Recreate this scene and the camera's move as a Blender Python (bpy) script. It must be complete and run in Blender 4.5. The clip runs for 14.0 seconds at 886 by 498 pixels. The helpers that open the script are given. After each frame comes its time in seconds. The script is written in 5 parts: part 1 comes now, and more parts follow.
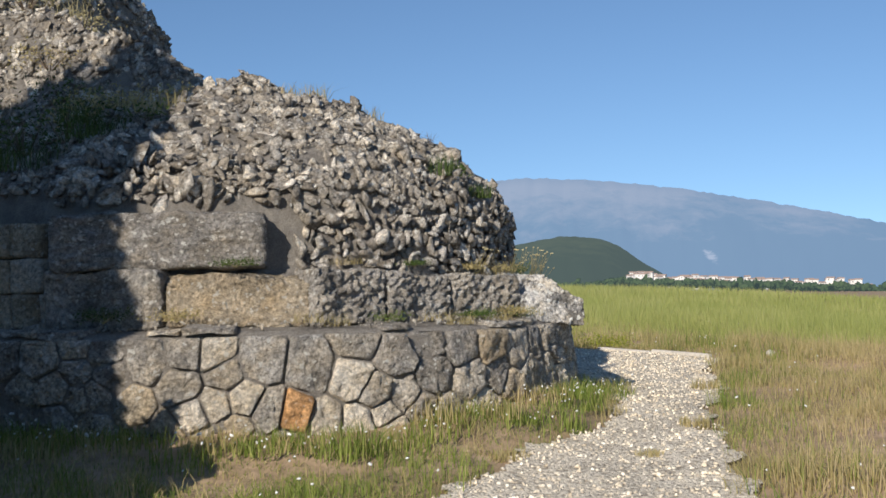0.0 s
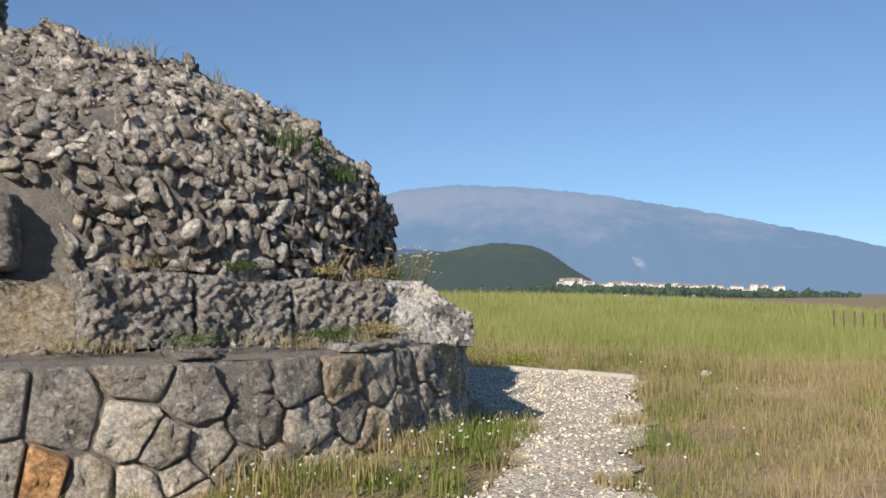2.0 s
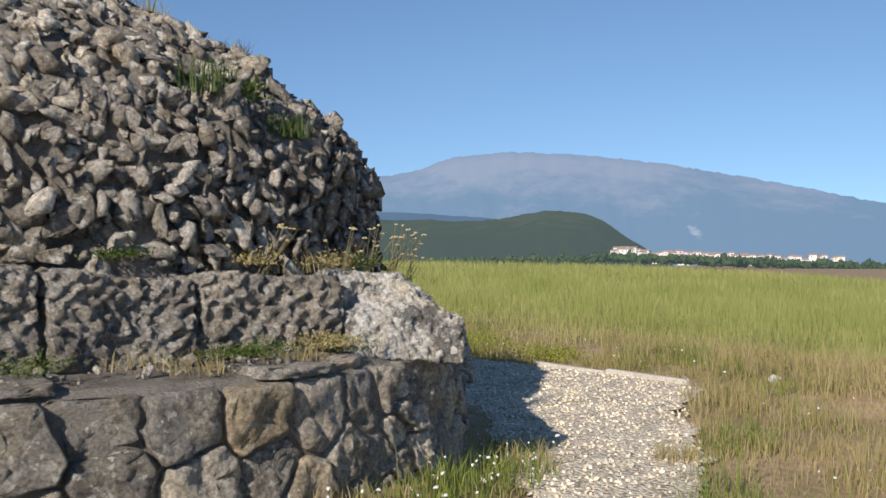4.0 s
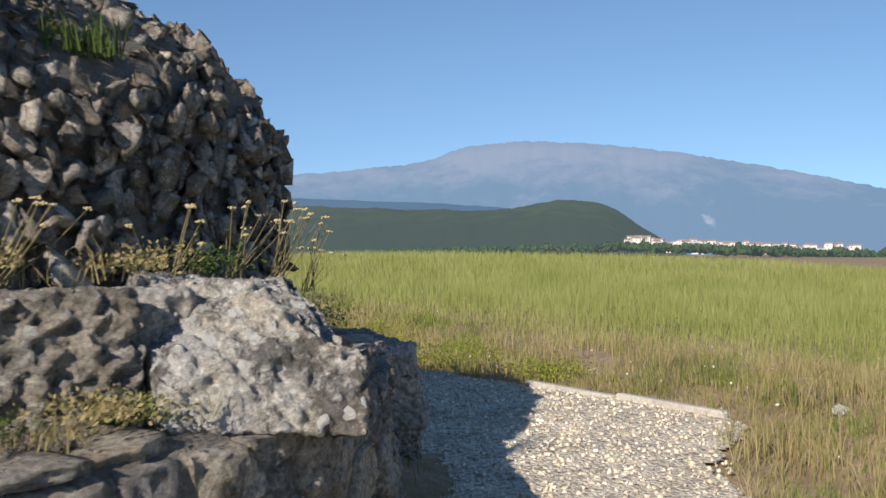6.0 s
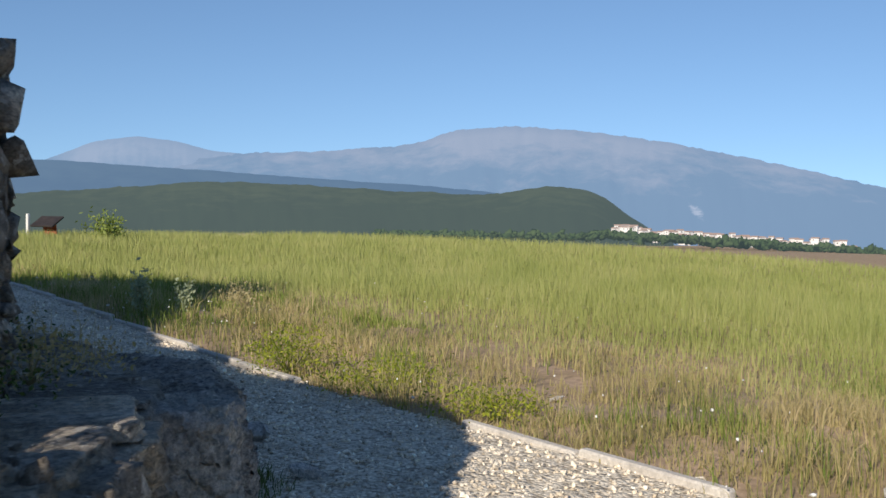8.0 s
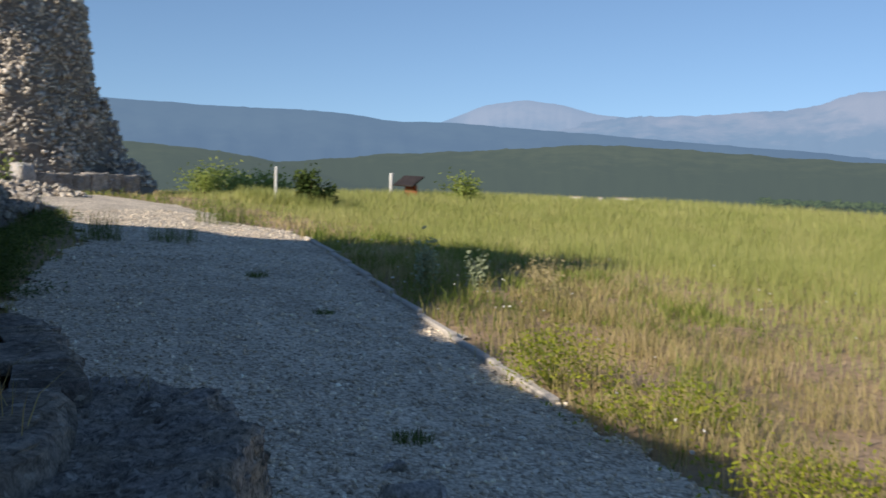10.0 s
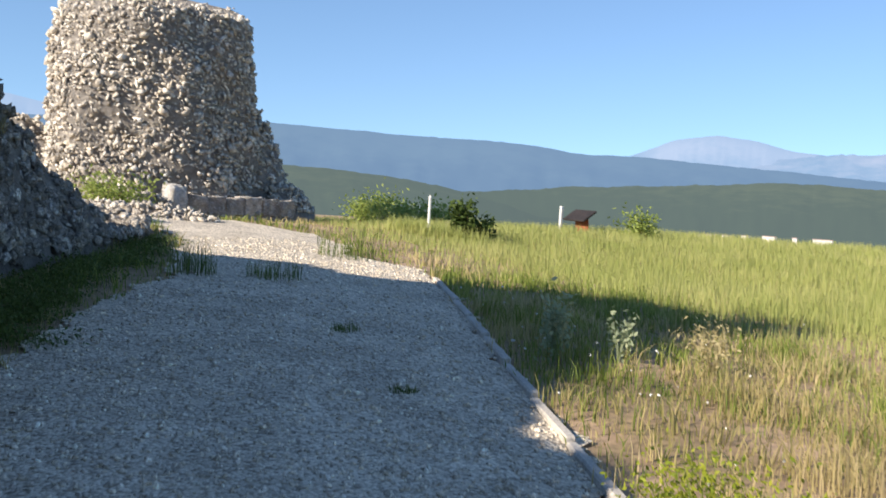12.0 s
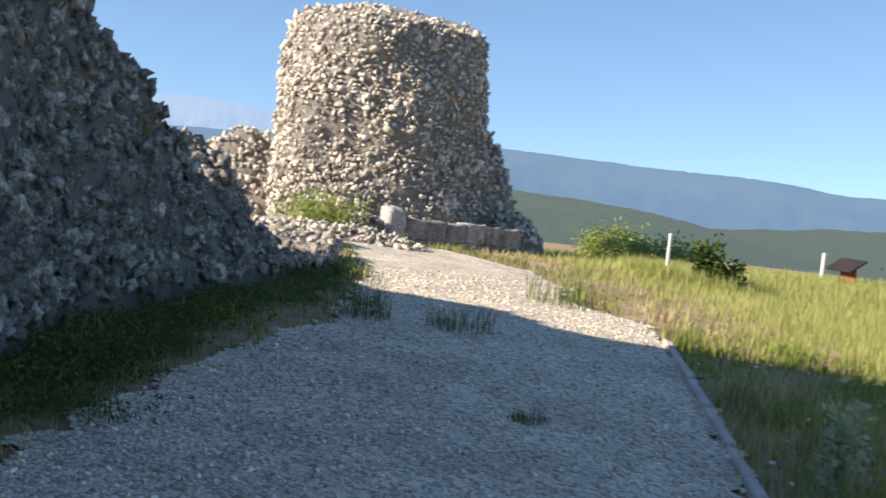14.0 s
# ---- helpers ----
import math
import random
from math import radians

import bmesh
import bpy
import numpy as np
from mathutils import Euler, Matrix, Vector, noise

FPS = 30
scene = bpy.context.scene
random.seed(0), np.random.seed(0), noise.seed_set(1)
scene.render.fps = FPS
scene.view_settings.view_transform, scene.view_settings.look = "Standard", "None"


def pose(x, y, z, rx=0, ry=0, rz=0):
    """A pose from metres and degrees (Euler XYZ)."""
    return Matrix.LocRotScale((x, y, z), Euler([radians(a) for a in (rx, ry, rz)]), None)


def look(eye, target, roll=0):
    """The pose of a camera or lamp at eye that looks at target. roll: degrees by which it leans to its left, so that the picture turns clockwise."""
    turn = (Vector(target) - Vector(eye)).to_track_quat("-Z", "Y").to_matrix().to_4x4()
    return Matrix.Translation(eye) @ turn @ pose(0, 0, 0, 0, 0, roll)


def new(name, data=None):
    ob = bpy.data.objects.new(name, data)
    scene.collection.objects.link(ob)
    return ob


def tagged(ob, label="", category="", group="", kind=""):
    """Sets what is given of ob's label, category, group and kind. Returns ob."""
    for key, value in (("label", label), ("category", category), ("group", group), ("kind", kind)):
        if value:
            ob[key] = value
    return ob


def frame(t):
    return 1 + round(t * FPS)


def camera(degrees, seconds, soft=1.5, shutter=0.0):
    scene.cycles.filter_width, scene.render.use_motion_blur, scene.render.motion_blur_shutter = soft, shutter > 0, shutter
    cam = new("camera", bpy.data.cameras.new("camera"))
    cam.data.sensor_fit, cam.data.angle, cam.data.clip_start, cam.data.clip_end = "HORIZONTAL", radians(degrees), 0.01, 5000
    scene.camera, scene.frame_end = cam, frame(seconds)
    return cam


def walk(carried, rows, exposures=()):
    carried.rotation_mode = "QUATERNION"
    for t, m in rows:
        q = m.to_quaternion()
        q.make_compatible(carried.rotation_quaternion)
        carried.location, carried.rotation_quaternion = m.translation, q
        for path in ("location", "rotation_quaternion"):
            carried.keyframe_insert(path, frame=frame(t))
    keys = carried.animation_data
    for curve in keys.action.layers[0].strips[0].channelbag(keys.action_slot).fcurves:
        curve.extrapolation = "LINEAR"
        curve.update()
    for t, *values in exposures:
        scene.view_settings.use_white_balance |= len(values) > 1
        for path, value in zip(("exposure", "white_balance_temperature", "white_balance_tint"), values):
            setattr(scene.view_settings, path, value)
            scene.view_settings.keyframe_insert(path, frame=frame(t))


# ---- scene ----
cam = camera(46.8, 14.0, soft=1.5, shutter=0.3)
PATH = [
    (0.0, (0.224, -0.001, 1.452), (0.154, 1.998, 1.458), -1.50),
    (0.5, (0.379, 0.514, 1.470), (0.306, 2.512, 1.506), -1.20),
    (1.0, (0.508, 1.037, 1.457), (0.487, 3.037, 1.491), -1.40),
    (1.5, (0.636, 1.571, 1.432), (0.685, 3.570, 1.470), -1.30),
    (2.0, (0.735, 2.168, 1.391), (0.798, 4.167, 1.406), -1.30),
    (2.2, (0.773, 2.364, 1.411), (0.820, 4.363, 1.391), -1.00),
    (4.3, (1.228, 4.362, 1.469), (1.172, 6.360, 1.410), -1.30),
    (4.5, (1.259, 4.554, 1.458), (1.202, 6.552, 1.388), -1.70),
    (5.0, (1.343, 5.240, 1.436), (1.317, 7.238, 1.356), -0.90),
    (5.5, (1.419, 5.750, 1.429), (1.364, 7.748, 1.361), -0.80),
    (6.0, (1.504, 6.305, 1.413), (1.436, 8.302, 1.346), -1.10),
    (6.5, (1.580, 6.860, 1.420), (1.500, 8.857, 1.348), -1.30),
    (7.0, (1.658, 7.368, 1.417), (1.597, 9.366, 1.330), -0.20),
    (7.2, (1.694, 7.616, 1.397), (1.706, 9.614, 1.316), -0.40),
    (9.3, (2.175, 9.639, 1.418), (1.813, 11.597, 1.234), 2.00),
    (9.5, (2.198, 9.881, 1.403), (1.748, 11.820, 1.208), 1.40),
    (10.0, (2.211, 10.509, 1.410), (1.459, 12.353, 1.224), 1.80),
    (10.5, (2.126, 11.020, 1.415), (1.239, 12.800, 1.201), 2.40),
    (11.0, (2.014, 11.658, 1.390), (1.124, 13.435, 1.161), 2.10),
    (11.5, (1.805, 12.196, 1.385), (0.857, 13.943, 1.166), 2.40),
    (12.0, (1.670, 12.749, 1.399), (0.599, 14.432, 1.259), 3.30),
    (12.5, (1.496, 13.298, 1.424), (0.345, 14.931, 1.332), 4.40),
    (13.0, (1.200, 13.811, 1.423), (-0.036, 15.380, 1.326), 5.40),
    (13.5, (0.899, 14.318, 1.442), (-0.414, 15.823, 1.337), 5.90),
    (14.0, (0.434, 14.768, 1.418), (-1.001, 16.156, 1.297), 6.00),
]
walk(cam, [(t, look(eye, target, roll)) for t, eye, target, roll in PATH],
     exposures=[(0, 0.14, 6400, 10), (2, 0.08, 6450, 11), (7.2, 0.15, 6500, 11), (9.5, 0.15, 6600, 12), (10.5, 0.4, 6800, 14), (11.5, 0.80, 6800, 14), (12.5, 0.78, 6650, 11), (13.5, 0.76, 6700, 11), (14, 0.90, 6950, 14)])

# ---- light ----
SUN_EL, SUN_FROM = radians(28.6), Vector((-0.40, -0.917, 0.0))
world = bpy.data.worlds.new("sky")
scene.world = world
world.use_nodes = True
wn, wl = world.node_tree.nodes, world.node_tree.links
sky = wn.new("ShaderNodeTexSky")
sky.sky_type, sky.sun_disc = "NISHITA", False
sky.sun_elevation, sky.sun_rotation = SUN_EL, math.atan2(SUN_FROM.x, SUN_FROM.y)
sky.air_density, sky.dust_density, sky.ozone_density = 0.85, 0.0, 5.0
tint = wn.new("ShaderNodeMix")
tint.data_type, tint.blend_type = "RGBA", "MULTIPLY"
tint.inputs[0].default_value, tint.inputs[7].default_value = 1.0, (1.02, 1.0, 0.935, 1)
# clear morning air: the paling towards the horizon is narrow
way = wn.new("ShaderNodeTexCoord")
parts = wn.new("ShaderNodeSeparateXYZ")
lift = wn.new("ShaderNodeMapRange")
lift.inputs[1].default_value, lift.inputs[2].default_value, lift.inputs[3].default_value, lift.inputs[4].default_value = 0.0, 1.0, 0.105, 1.0
joined = wn.new("ShaderNodeCombineXYZ")
unit = wn.new("ShaderNodeVectorMath")
unit.operation = "NORMALIZE"
wl.new(way.outputs["Generated"], parts.inputs[0])
wl.new(parts.outputs[2], lift.inputs[0])
wl.new(parts.outputs[0], joined.inputs[0])
wl.new(parts.outputs[1], joined.inputs[1])
wl.new(lift.outputs[0], joined.inputs[2])
wl.new(joined.outputs[0], unit.inputs[0])
wl.new(unit.outputs[0], sky.inputs[0])
wl.new(sky.outputs[0], tint.inputs[6])
wl.new(tint.outputs[2], wn["Background"].inputs[0])
wn["Background"].inputs[1].default_value = 0.116
sun = new("sun", bpy.data.lights.new("sun", "SUN"))
sun.data.energy, sun.data.angle, sun.data.color = 5.0, radians(0.6), (1.0, 0.91, 0.79)
sun.matrix_world = look(SUN_FROM * 40 + Vector((0, 0, 40.08 * math.tan(SUN_EL))), (0, 0, 0))


# ---- materials ----
def nodes_of(name):
    mat = bpy.data.materials.new(name)
    mat.use_nodes = True
    return mat, mat.node_tree.nodes, mat.node_tree.links, mat.node_tree.nodes["Principled BSDF"]


def ramp(n, stops):
    r = n.new("ShaderNodeValToRGB")
    while len(r.color_ramp.elements) < len(stops):
        r.color_ramp.elements.new(0.5)
    for el, (at, c) in zip(r.color_ramp.elements, stops):
        el.position, el.color = at, (*c, 1)
    return r


def noise_node(n, l, scale, detail=4.0, rough=0.6, coords=None):
    x = n.new("ShaderNodeTexNoise")
    x.inputs["Scale"].default_value, x.inputs["Detail"].default_value, x.inputs["Roughness"].default_value = scale, detail, rough
    if coords:
        l.new(coords, x.inputs["Vector"])
    return x


def mix(n, l, a, b, fac, kind="MIX"):
    m = n.new("ShaderNodeMix")
    m.data_type, m.blend_type = "RGBA", kind
    for slot, v in ((0, fac), (6, a), (7, b)):
        if hasattr(v, "is_linked"):
            l.new(v, m.inputs[slot])
        else:
            m.inputs[slot].default_value = v if slot == 0 else (*v, 1)
    return m.outputs[2]


def stone_material(name, dark, mid, light, lichen=0.5, island=False, bump=0.5, grain=1.0, rough=0.9, crust_tone=0.55, crisp=0.05, black=0.4, discs=0.0, cover=0.52):
    """Weathered limestone: tone by piece, grey crust, pale and black lichen, pitted and chipped relief."""
    mat, n, l, b = nodes_of(name)
    co = n.new("ShaderNodeTexCoord").outputs["Object"]
    if island:
        rnd = n.new("ShaderNodeNewGeometry").outputs["Random Per Island"]
    else:
        rnd = n.new("ShaderNodeObjectInfo").outputs["Random"]
    tone = ramp(n, [(0.0, dark), (0.45, mid), (0.85, light), (1.0, tuple(min(1, c * 1.25) for c in light))])
    l.new(rnd, tone.inputs[0])
    big = noise_node(n, l, 3.4 * grain, 10, 0.72, co)
    crust = ramp(n, [(cover - crisp, (0, 0, 0)), (cover + crisp, (1, 1, 1))])
    l.new(big.outputs[0], crust.inputs[0])
    c1 = mix(n, l, tone.outputs[0], tuple(c * crust_tone for c in mid), crust.outputs[0])
    fine = noise_node(n, l, 34 * grain, 8, 0.8, co)
    fr = ramp(n, [(0.34, (0.26, 0.25, 0.24)), (0.5, (0.92, 0.91, 0.90)), (0.66, (1.65, 1.63, 1.6))])
    l.new(fine.outputs[0], fr.inputs[0])
    c2 = mix(n, l, c1, fr.outputs[0], 0.9, "MULTIPLY")
    warm = noise_node(n, l, 5.5 * grain, 4, 0.6, co)
    wr = ramp(n, [(0.40, (1.0, 1.0, 1.0)), (0.68, (1.07, 0.99, 0.86))])
    l.new(warm.outputs[0], wr.inputs[0])
    c2 = mix(n, l, c2, wr.outputs[0], 1.0, "MULTIPLY")
    specks = noise_node(n, l, 27 * grain, 5, 0.65, co)
    kr = ramp(n, [(0.56, (0, 0, 0)), (0.61, (black, black, black))])
    l.new(specks.outputs[0], kr.inputs[0])
    c2 = mix(n, l, c2, tuple(c * 0.22 for c in mid), kr.outputs[0])
    spots = noise_node(n, l, 19 * grain, 6, 0.62, co)
    sr = ramp(n, [(0.59, (0, 0, 0)), (0.62, (lichen, lichen, lichen))])
    l.new(spots.outputs[0], sr.inputs[0])
    c3 = mix(n, l, c2, (0.66, 0.64, 0.58), sr.outputs[0])
    if discs:
        rounds = n.new("ShaderNodeTexVoronoi")
        rounds.inputs["Scale"].default_value = discs
        wob = noise_node(n, l, 30, 2, 0.5, co)
        shift = n.new("ShaderNodeVectorMath")
        shift.operation = "MULTIPLY_ADD"
        shift.inputs[1].default_value = (0.03, 0.03, 0.03)
        l.new(wob.outputs["Color"], shift.inputs[0])
        l.new(co, shift.inputs[2])
        l.new(shift.outputs[0], rounds.inputs["Vector"])
        sep = n.new("ShaderNodeSeparateColor")
        l.new(rounds.outputs["Color"], sep.inputs[0])
        few = ramp(n, [(0.55, (0, 0, 0)), (0.56, (0.3, 0.3, 0.3)), (1.0, (0.42, 0.42, 0.42))])
        l.new(sep.outputs[0], few.inputs[0])
        less = n.new("ShaderNodeMath")
        less.operation = "LESS_THAN"
        l.new(rounds.outputs["Distance"], less.inputs[0])
        l.new(few.outputs[0], less.inputs[1])
        c3 = mix(n, l, c3, (0.74, 0.73, 0.68), less.outputs[0])
    l.new(c3, b.inputs["Base Color"])
    b.inputs["Roughness"].default_value = rough
    b.inputs["Specular IOR Level"].default_value = 0.2
    pit = noise_node(n, l, 15 * grain, 10, 0.76, co)
    chips = n.new("ShaderNodeTexVoronoi")
    chips.inputs["Scale"].default_value = 26 * grain
    l.new(co, chips.inputs["Vector"])
    both = n.new("ShaderNodeMath")
    both.operation = "MULTIPLY_ADD"
    both.inputs[1].default_value = 0.30
    l.new(chips.outputs["Distance"], both.inputs[0])
    l.new(pit.outputs[0], both.inputs[2])
    bp = n.new("ShaderNodeBump")
    bp.inputs["Strength"].default_value, bp.inputs["Distance"].default_value = bump, 0.075 / max(grain, 1.0)
    l.new(both.outputs[0], bp.inputs["Height"])
    l.new(bp.outputs[0], b.inputs["Normal"])
    return mat


def plain_material(name, stops, scale, rough=0.9, bump=0.3, dist=0.02, second=None):
    mat, n, l, b = nodes_of(name)
    co = n.new("ShaderNodeTexCoord").outputs["Object"]
    a = noise_node(n, l, scale, 6, 0.65, co)
    r = ramp(n, stops)
    l.new(a.outputs[0], r.inputs[0])
    fine = noise_node(n, l, scale * 14, 5, 0.7, co)
    fr = ramp(n, [(0.3, (0.6, 0.6, 0.6)), (0.7, (1.25, 1.25, 1.25))])
    l.new(fine.outputs[0], fr.inputs[0])
    l.new(mix(n, l, r.outputs[0], fr.outputs[0], 0.8, "MULTIPLY"), b.inputs["Base Color"])
    b.inputs["Roughness"].default_value, b.inputs["Specular IOR Level"].default_value = rough, 0.2
    bp = n.new("ShaderNodeBump")
    bp.inputs["Strength"].default_value, bp.inputs["Distance"].default_value = bump, dist
    l.new(fine.outputs[0], bp.inputs["Height"])
    l.new(bp.outputs[0], b.inputs["Normal"])
    return mat


def gravel_material():
    """Crushed stone: each chip its own tone, dark gaps between chips, dusty patches."""
    mat, n, l, b = nodes_of("gravel_bed")
    co = n.new("ShaderNodeTexCoord").outputs["Object"]
    chips = n.new("ShaderNodeTexVoronoi")
    chips.inputs["Scale"].default_value = 44
    l.new(co, chips.inputs["Vector"])
    sep = n.new("ShaderNodeSeparateColor")
    l.new(chips.outputs["Color"], sep.inputs[0])
    tone = ramp(n, [(0.0, (0.36, 0.32, 0.265)), (0.35, (0.68, 0.615, 0.515)), (1.0, (0.90, 0.83, 0.71))])
    l.new(sep.outputs[0], tone.inputs[0])
    gap = ramp(n, [(0.40, (1, 1, 1)), (0.85, (0.66, 0.63, 0.59))])
    l.new(chips.outputs["Distance"], gap.inputs[0])
    c = mix(n, l, tone.outputs[0], gap.outputs[0], 1.0, "MULTIPLY")
    dust = noise_node(n, l, 1.6, 5, 0.65, co)
    dr = ramp(n, [(0.35, (0.78, 0.76, 0.72)), (0.65, (1.12, 1.10, 1.05))])
    l.new(dust.outputs[0], dr.inputs[0])
    l.new(mix(n, l, c, dr.outputs[0], 1.0, "MULTIPLY"), b.inputs["Base Color"])
    b.inputs["Roughness"].default_value, b.inputs["Specular IOR Level"].default_value = 0.95, 0.15
    bp = n.new("ShaderNodeBump")
    bp.invert = True
    bp.inputs["Strength"].default_value, bp.inputs["Distance"].default_value = 0.6, 0.025
    l.new(chips.outputs["Distance"], bp.inputs["Height"])
    l.new(bp.outputs[0], b.inputs["Normal"])
    return mat


def leaf_material(name, stops, glow_through=0.35, rough=0.6):
    """Blades and leaves: tone by blade, patches by place, some light through the leaf."""
    mat, n, l, b = nodes_of(name)
    rnd = n.new("ShaderNodeNewGeometry").outputs["Random Per Island"]
    co = n.new("ShaderNodeTexCoord").outputs["Object"]
    patch = noise_node(n, l, 0.45, 3, 0.6, co)
    add = n.new("ShaderNodeMath")
    add.operation = "MULTIPLY_ADD"
    l.new(rnd, add.inputs[0])
    add.inputs[1].default_value = 0.55
    sub = n.new("ShaderNodeMath")
    sub.operation = "MULTIPLY_ADD"
    l.new(patch.outputs[0], sub.inputs[0])
    sub.inputs[1].default_value, sub.inputs[2].default_value = 1.4, -0.45
    l.new(sub.outputs[0], add.inputs[2])
    r = ramp(n, stops)
    l.new(add.outputs[0], r.inputs[0])
    l.new(r.outputs[0], b.inputs["Base Color"])
    b.inputs["Roughness"].default_value, b.inputs["Specular IOR Level"].default_value = rough, 0.25
    tr = n.new("ShaderNodeBsdfTranslucent")
    l.new(r.outputs[0], tr.inputs[0])
    ms = n.new("ShaderNodeMixShader")
    ms.inputs[0].default_value = glow_through
    l.new(b.outputs[0], ms.inputs[1])
    l.new(tr.outputs[0], ms.inputs[2])
    l.new(ms.outputs[0], n["Material Output"].inputs[0])
    return mat


def hazed_material(name, low, high, air, amount, scale, z0, z1, scar=None):
    """Far slopes, woods and rock: the air's haze is painted on as emission."""
    mat, n, l, b = nodes_of(name)
    co = n.new("ShaderNodeTexCoord").outputs["Object"]
    sep = n.new("ShaderNodeSeparateXYZ")
    l.new(co, sep.inputs[0])
    mr = n.new("ShaderNodeMapRange")
    mr.inputs[1].default_value, mr.inputs[2].default_value = z0, z1
    l.new(sep.outputs[2], mr.inputs[0])
    a = noise_node(n, l, scale, 8, 0.7, co)
    ad = n.new("ShaderNodeMath")
    ad.operation = "MULTIPLY_ADD"
    ad.inputs[1].default_value = 1.6
    l.new(a.outputs[0], ad.inputs[0])
    s2 = n.new("ShaderNodeMath")
    s2.operation = "SUBTRACT"
    l.new(mr.outputs[0], s2.inputs[0])
    s2.inputs[1].default_value = 0.8
    l.new(s2.outputs[0], ad.inputs[2])
    r = ramp(n, [(0.35, low), (0.75, high)])
    l.new(ad.outputs[0], r.inputs[0])
    col = r.outputs[0]
    if scar:
        sh = n.new("ShaderNodeVectorMath")
        sh.operation = "SUBTRACT"
        l.new(co, sh.inputs[0])
        sh.inputs[1].default_value = scar
        sq = n.new("ShaderNodeVectorMath")
        sq.operation = "MULTIPLY"
        l.new(sh.outputs[0], sq.inputs[0])
        sq.inputs[1].default_value = (1 / 24, 1 / 260, 1 / 38)
        ln = n.new("ShaderNodeVectorMath")
        ln.operation = "LENGTH"
        l.new(sq.outputs[0], ln.inputs[0])
        rag = noise_node(n, l, 0.03, 5, 0.7, co)
        ad2 = n.new("ShaderNodeMath")
        ad2.operation = "MULTIPLY_ADD"
        ad2.inputs[1].default_value = 2.6
        l.new(rag.outputs[0], ad2.inputs[0])
        l.new(ln.outputs["Value"], ad2.inputs[2])
        mk = ramp(n, [(0.0, (1, 1, 1)), (1.0, (0, 0, 0))])
        hm = n.new("ShaderNodeMapRange")
        hm.inputs[1].default_value, hm.inputs[2].default_value = 1.5, 2.0
        l.new(ad2.outputs[0], hm.inputs[0])
        l.new(hm.outputs[0], mk.inputs[0])
        col = mix(n, l, col, (0.70, 0.66, 0.62), mk.outputs[0])
    l.new(col, b.inputs["Base Color"])
    b.inputs["Roughness"].default_value, b.inputs["Specular IOR Level"].default_value = 1.0, 0.0
    # even glow in the haze colour, no real air between
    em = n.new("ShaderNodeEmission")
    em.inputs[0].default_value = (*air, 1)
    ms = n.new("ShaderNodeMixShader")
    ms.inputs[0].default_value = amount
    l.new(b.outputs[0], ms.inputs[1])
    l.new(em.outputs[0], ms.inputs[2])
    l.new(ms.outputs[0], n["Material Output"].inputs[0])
    return mat


M_PLINTH = stone_material("plinth_limestone", (0.46, 0.425, 0.37), (0.62, 0.57, 0.495), (0.76, 0.70, 0.605), 0.8, bump=1.0, crisp=0.09, crust_tone=0.62)
M_CREAM = stone_material("cream_limestone", (0.58, 0.52, 0.43), (0.70, 0.64, 0.54), (0.80, 0.74, 0.64), 0.7, bump=0.9, crisp=0.10, crust_tone=0.75, black=0.25)
M_BLOCK = stone_material("block_limestone", (0.40, 0.378, 0.35), (0.48, 0.455, 0.42), (0.56, 0.53, 0.485), 1.0, bump=1.0, crisp=0.08, crust_tone=0.55)
M_PALE = stone_material("broken_limestone", (0.68, 0.665, 0.63), (0.75, 0.735, 0.70), (0.80, 0.785, 0.75), 1.0, bump=1.0, crust_tone=0.75, black=0.3)
M_CRUST = stone_material("crusted_limestone", (0.64, 0.625, 0.595), (0.68, 0.665, 0.635), (0.72, 0.705, 0.67), 0.6, bump=0.9, grain=1.3, crust_tone=0.34, crisp=0.03, black=0.2, discs=15, cover=0.53)
M_FLECK = stone_material("flecked_limestone", (0.46, 0.44, 0.41), (0.52, 0.50, 0.465), (0.58, 0.555, 0.52), 1.0, bump=1.0, grain=1.3, crust_tone=0.6, crisp=0.03, black=0.7)
M_BUFF = stone_material("buff_limestone", (0.50, 0.42, 0.31), (0.56, 0.48, 0.36), (0.60, 0.52, 0.40), 0.6, bump=0.9, crisp=0.1, black=0.25)
M_ORANGE = stone_material("orange_stone", (0.48, 0.27, 0.13), (0.50, 0.29, 0.14), (0.50, 0.30, 0.15), 0.2)
M_RUBBLE = stone_material("rubble_stone", (0.25, 0.23, 0.205), (0.46, 0.425, 0.375), (0.78, 0.74, 0.67), 0.9, island=True, bump=0.9, crust_tone=0.7)
M_RUBBLE_PART = stone_material("rubble_stone_near", (0.24, 0.222, 0.198), (0.50, 0.463, 0.412), (0.74, 0.70, 0.63), 1.0, grain=0.075, bump=1.0, crust_tone=0.7)
M_TOWER = stone_material("tower_rubble_stone", (0.40, 0.37, 0.32), (0.62, 0.58, 0.51), (0.84, 0.80, 0.73), 0.7, island=True, crust_tone=0.75, black=0.2)
M_MORTAR = plain_material("old_mortar", [(0.3, (0.30, 0.27, 0.235)), (0.7, (0.52, 0.475, 0.415))], 6.0, bump=1.0, dist=0.08)
M_GRAVEL = gravel_material()
M_PEBBLE = stone_material("gravel_stone", (0.40, 0.36, 0.30), (0.70, 0.635, 0.53), (0.88, 0.81, 0.69), 0.0, island=True, bump=0.1, crust_tone=0.85, black=0.0)
M_SHRUB = leaf_material("shrub_leaves", [(0.0, (0.16, 0.22, 0.05)), (0.5, (0.27, 0.34, 0.08)), (1.0, (0.40, 0.44, 0.14))], 0.45)
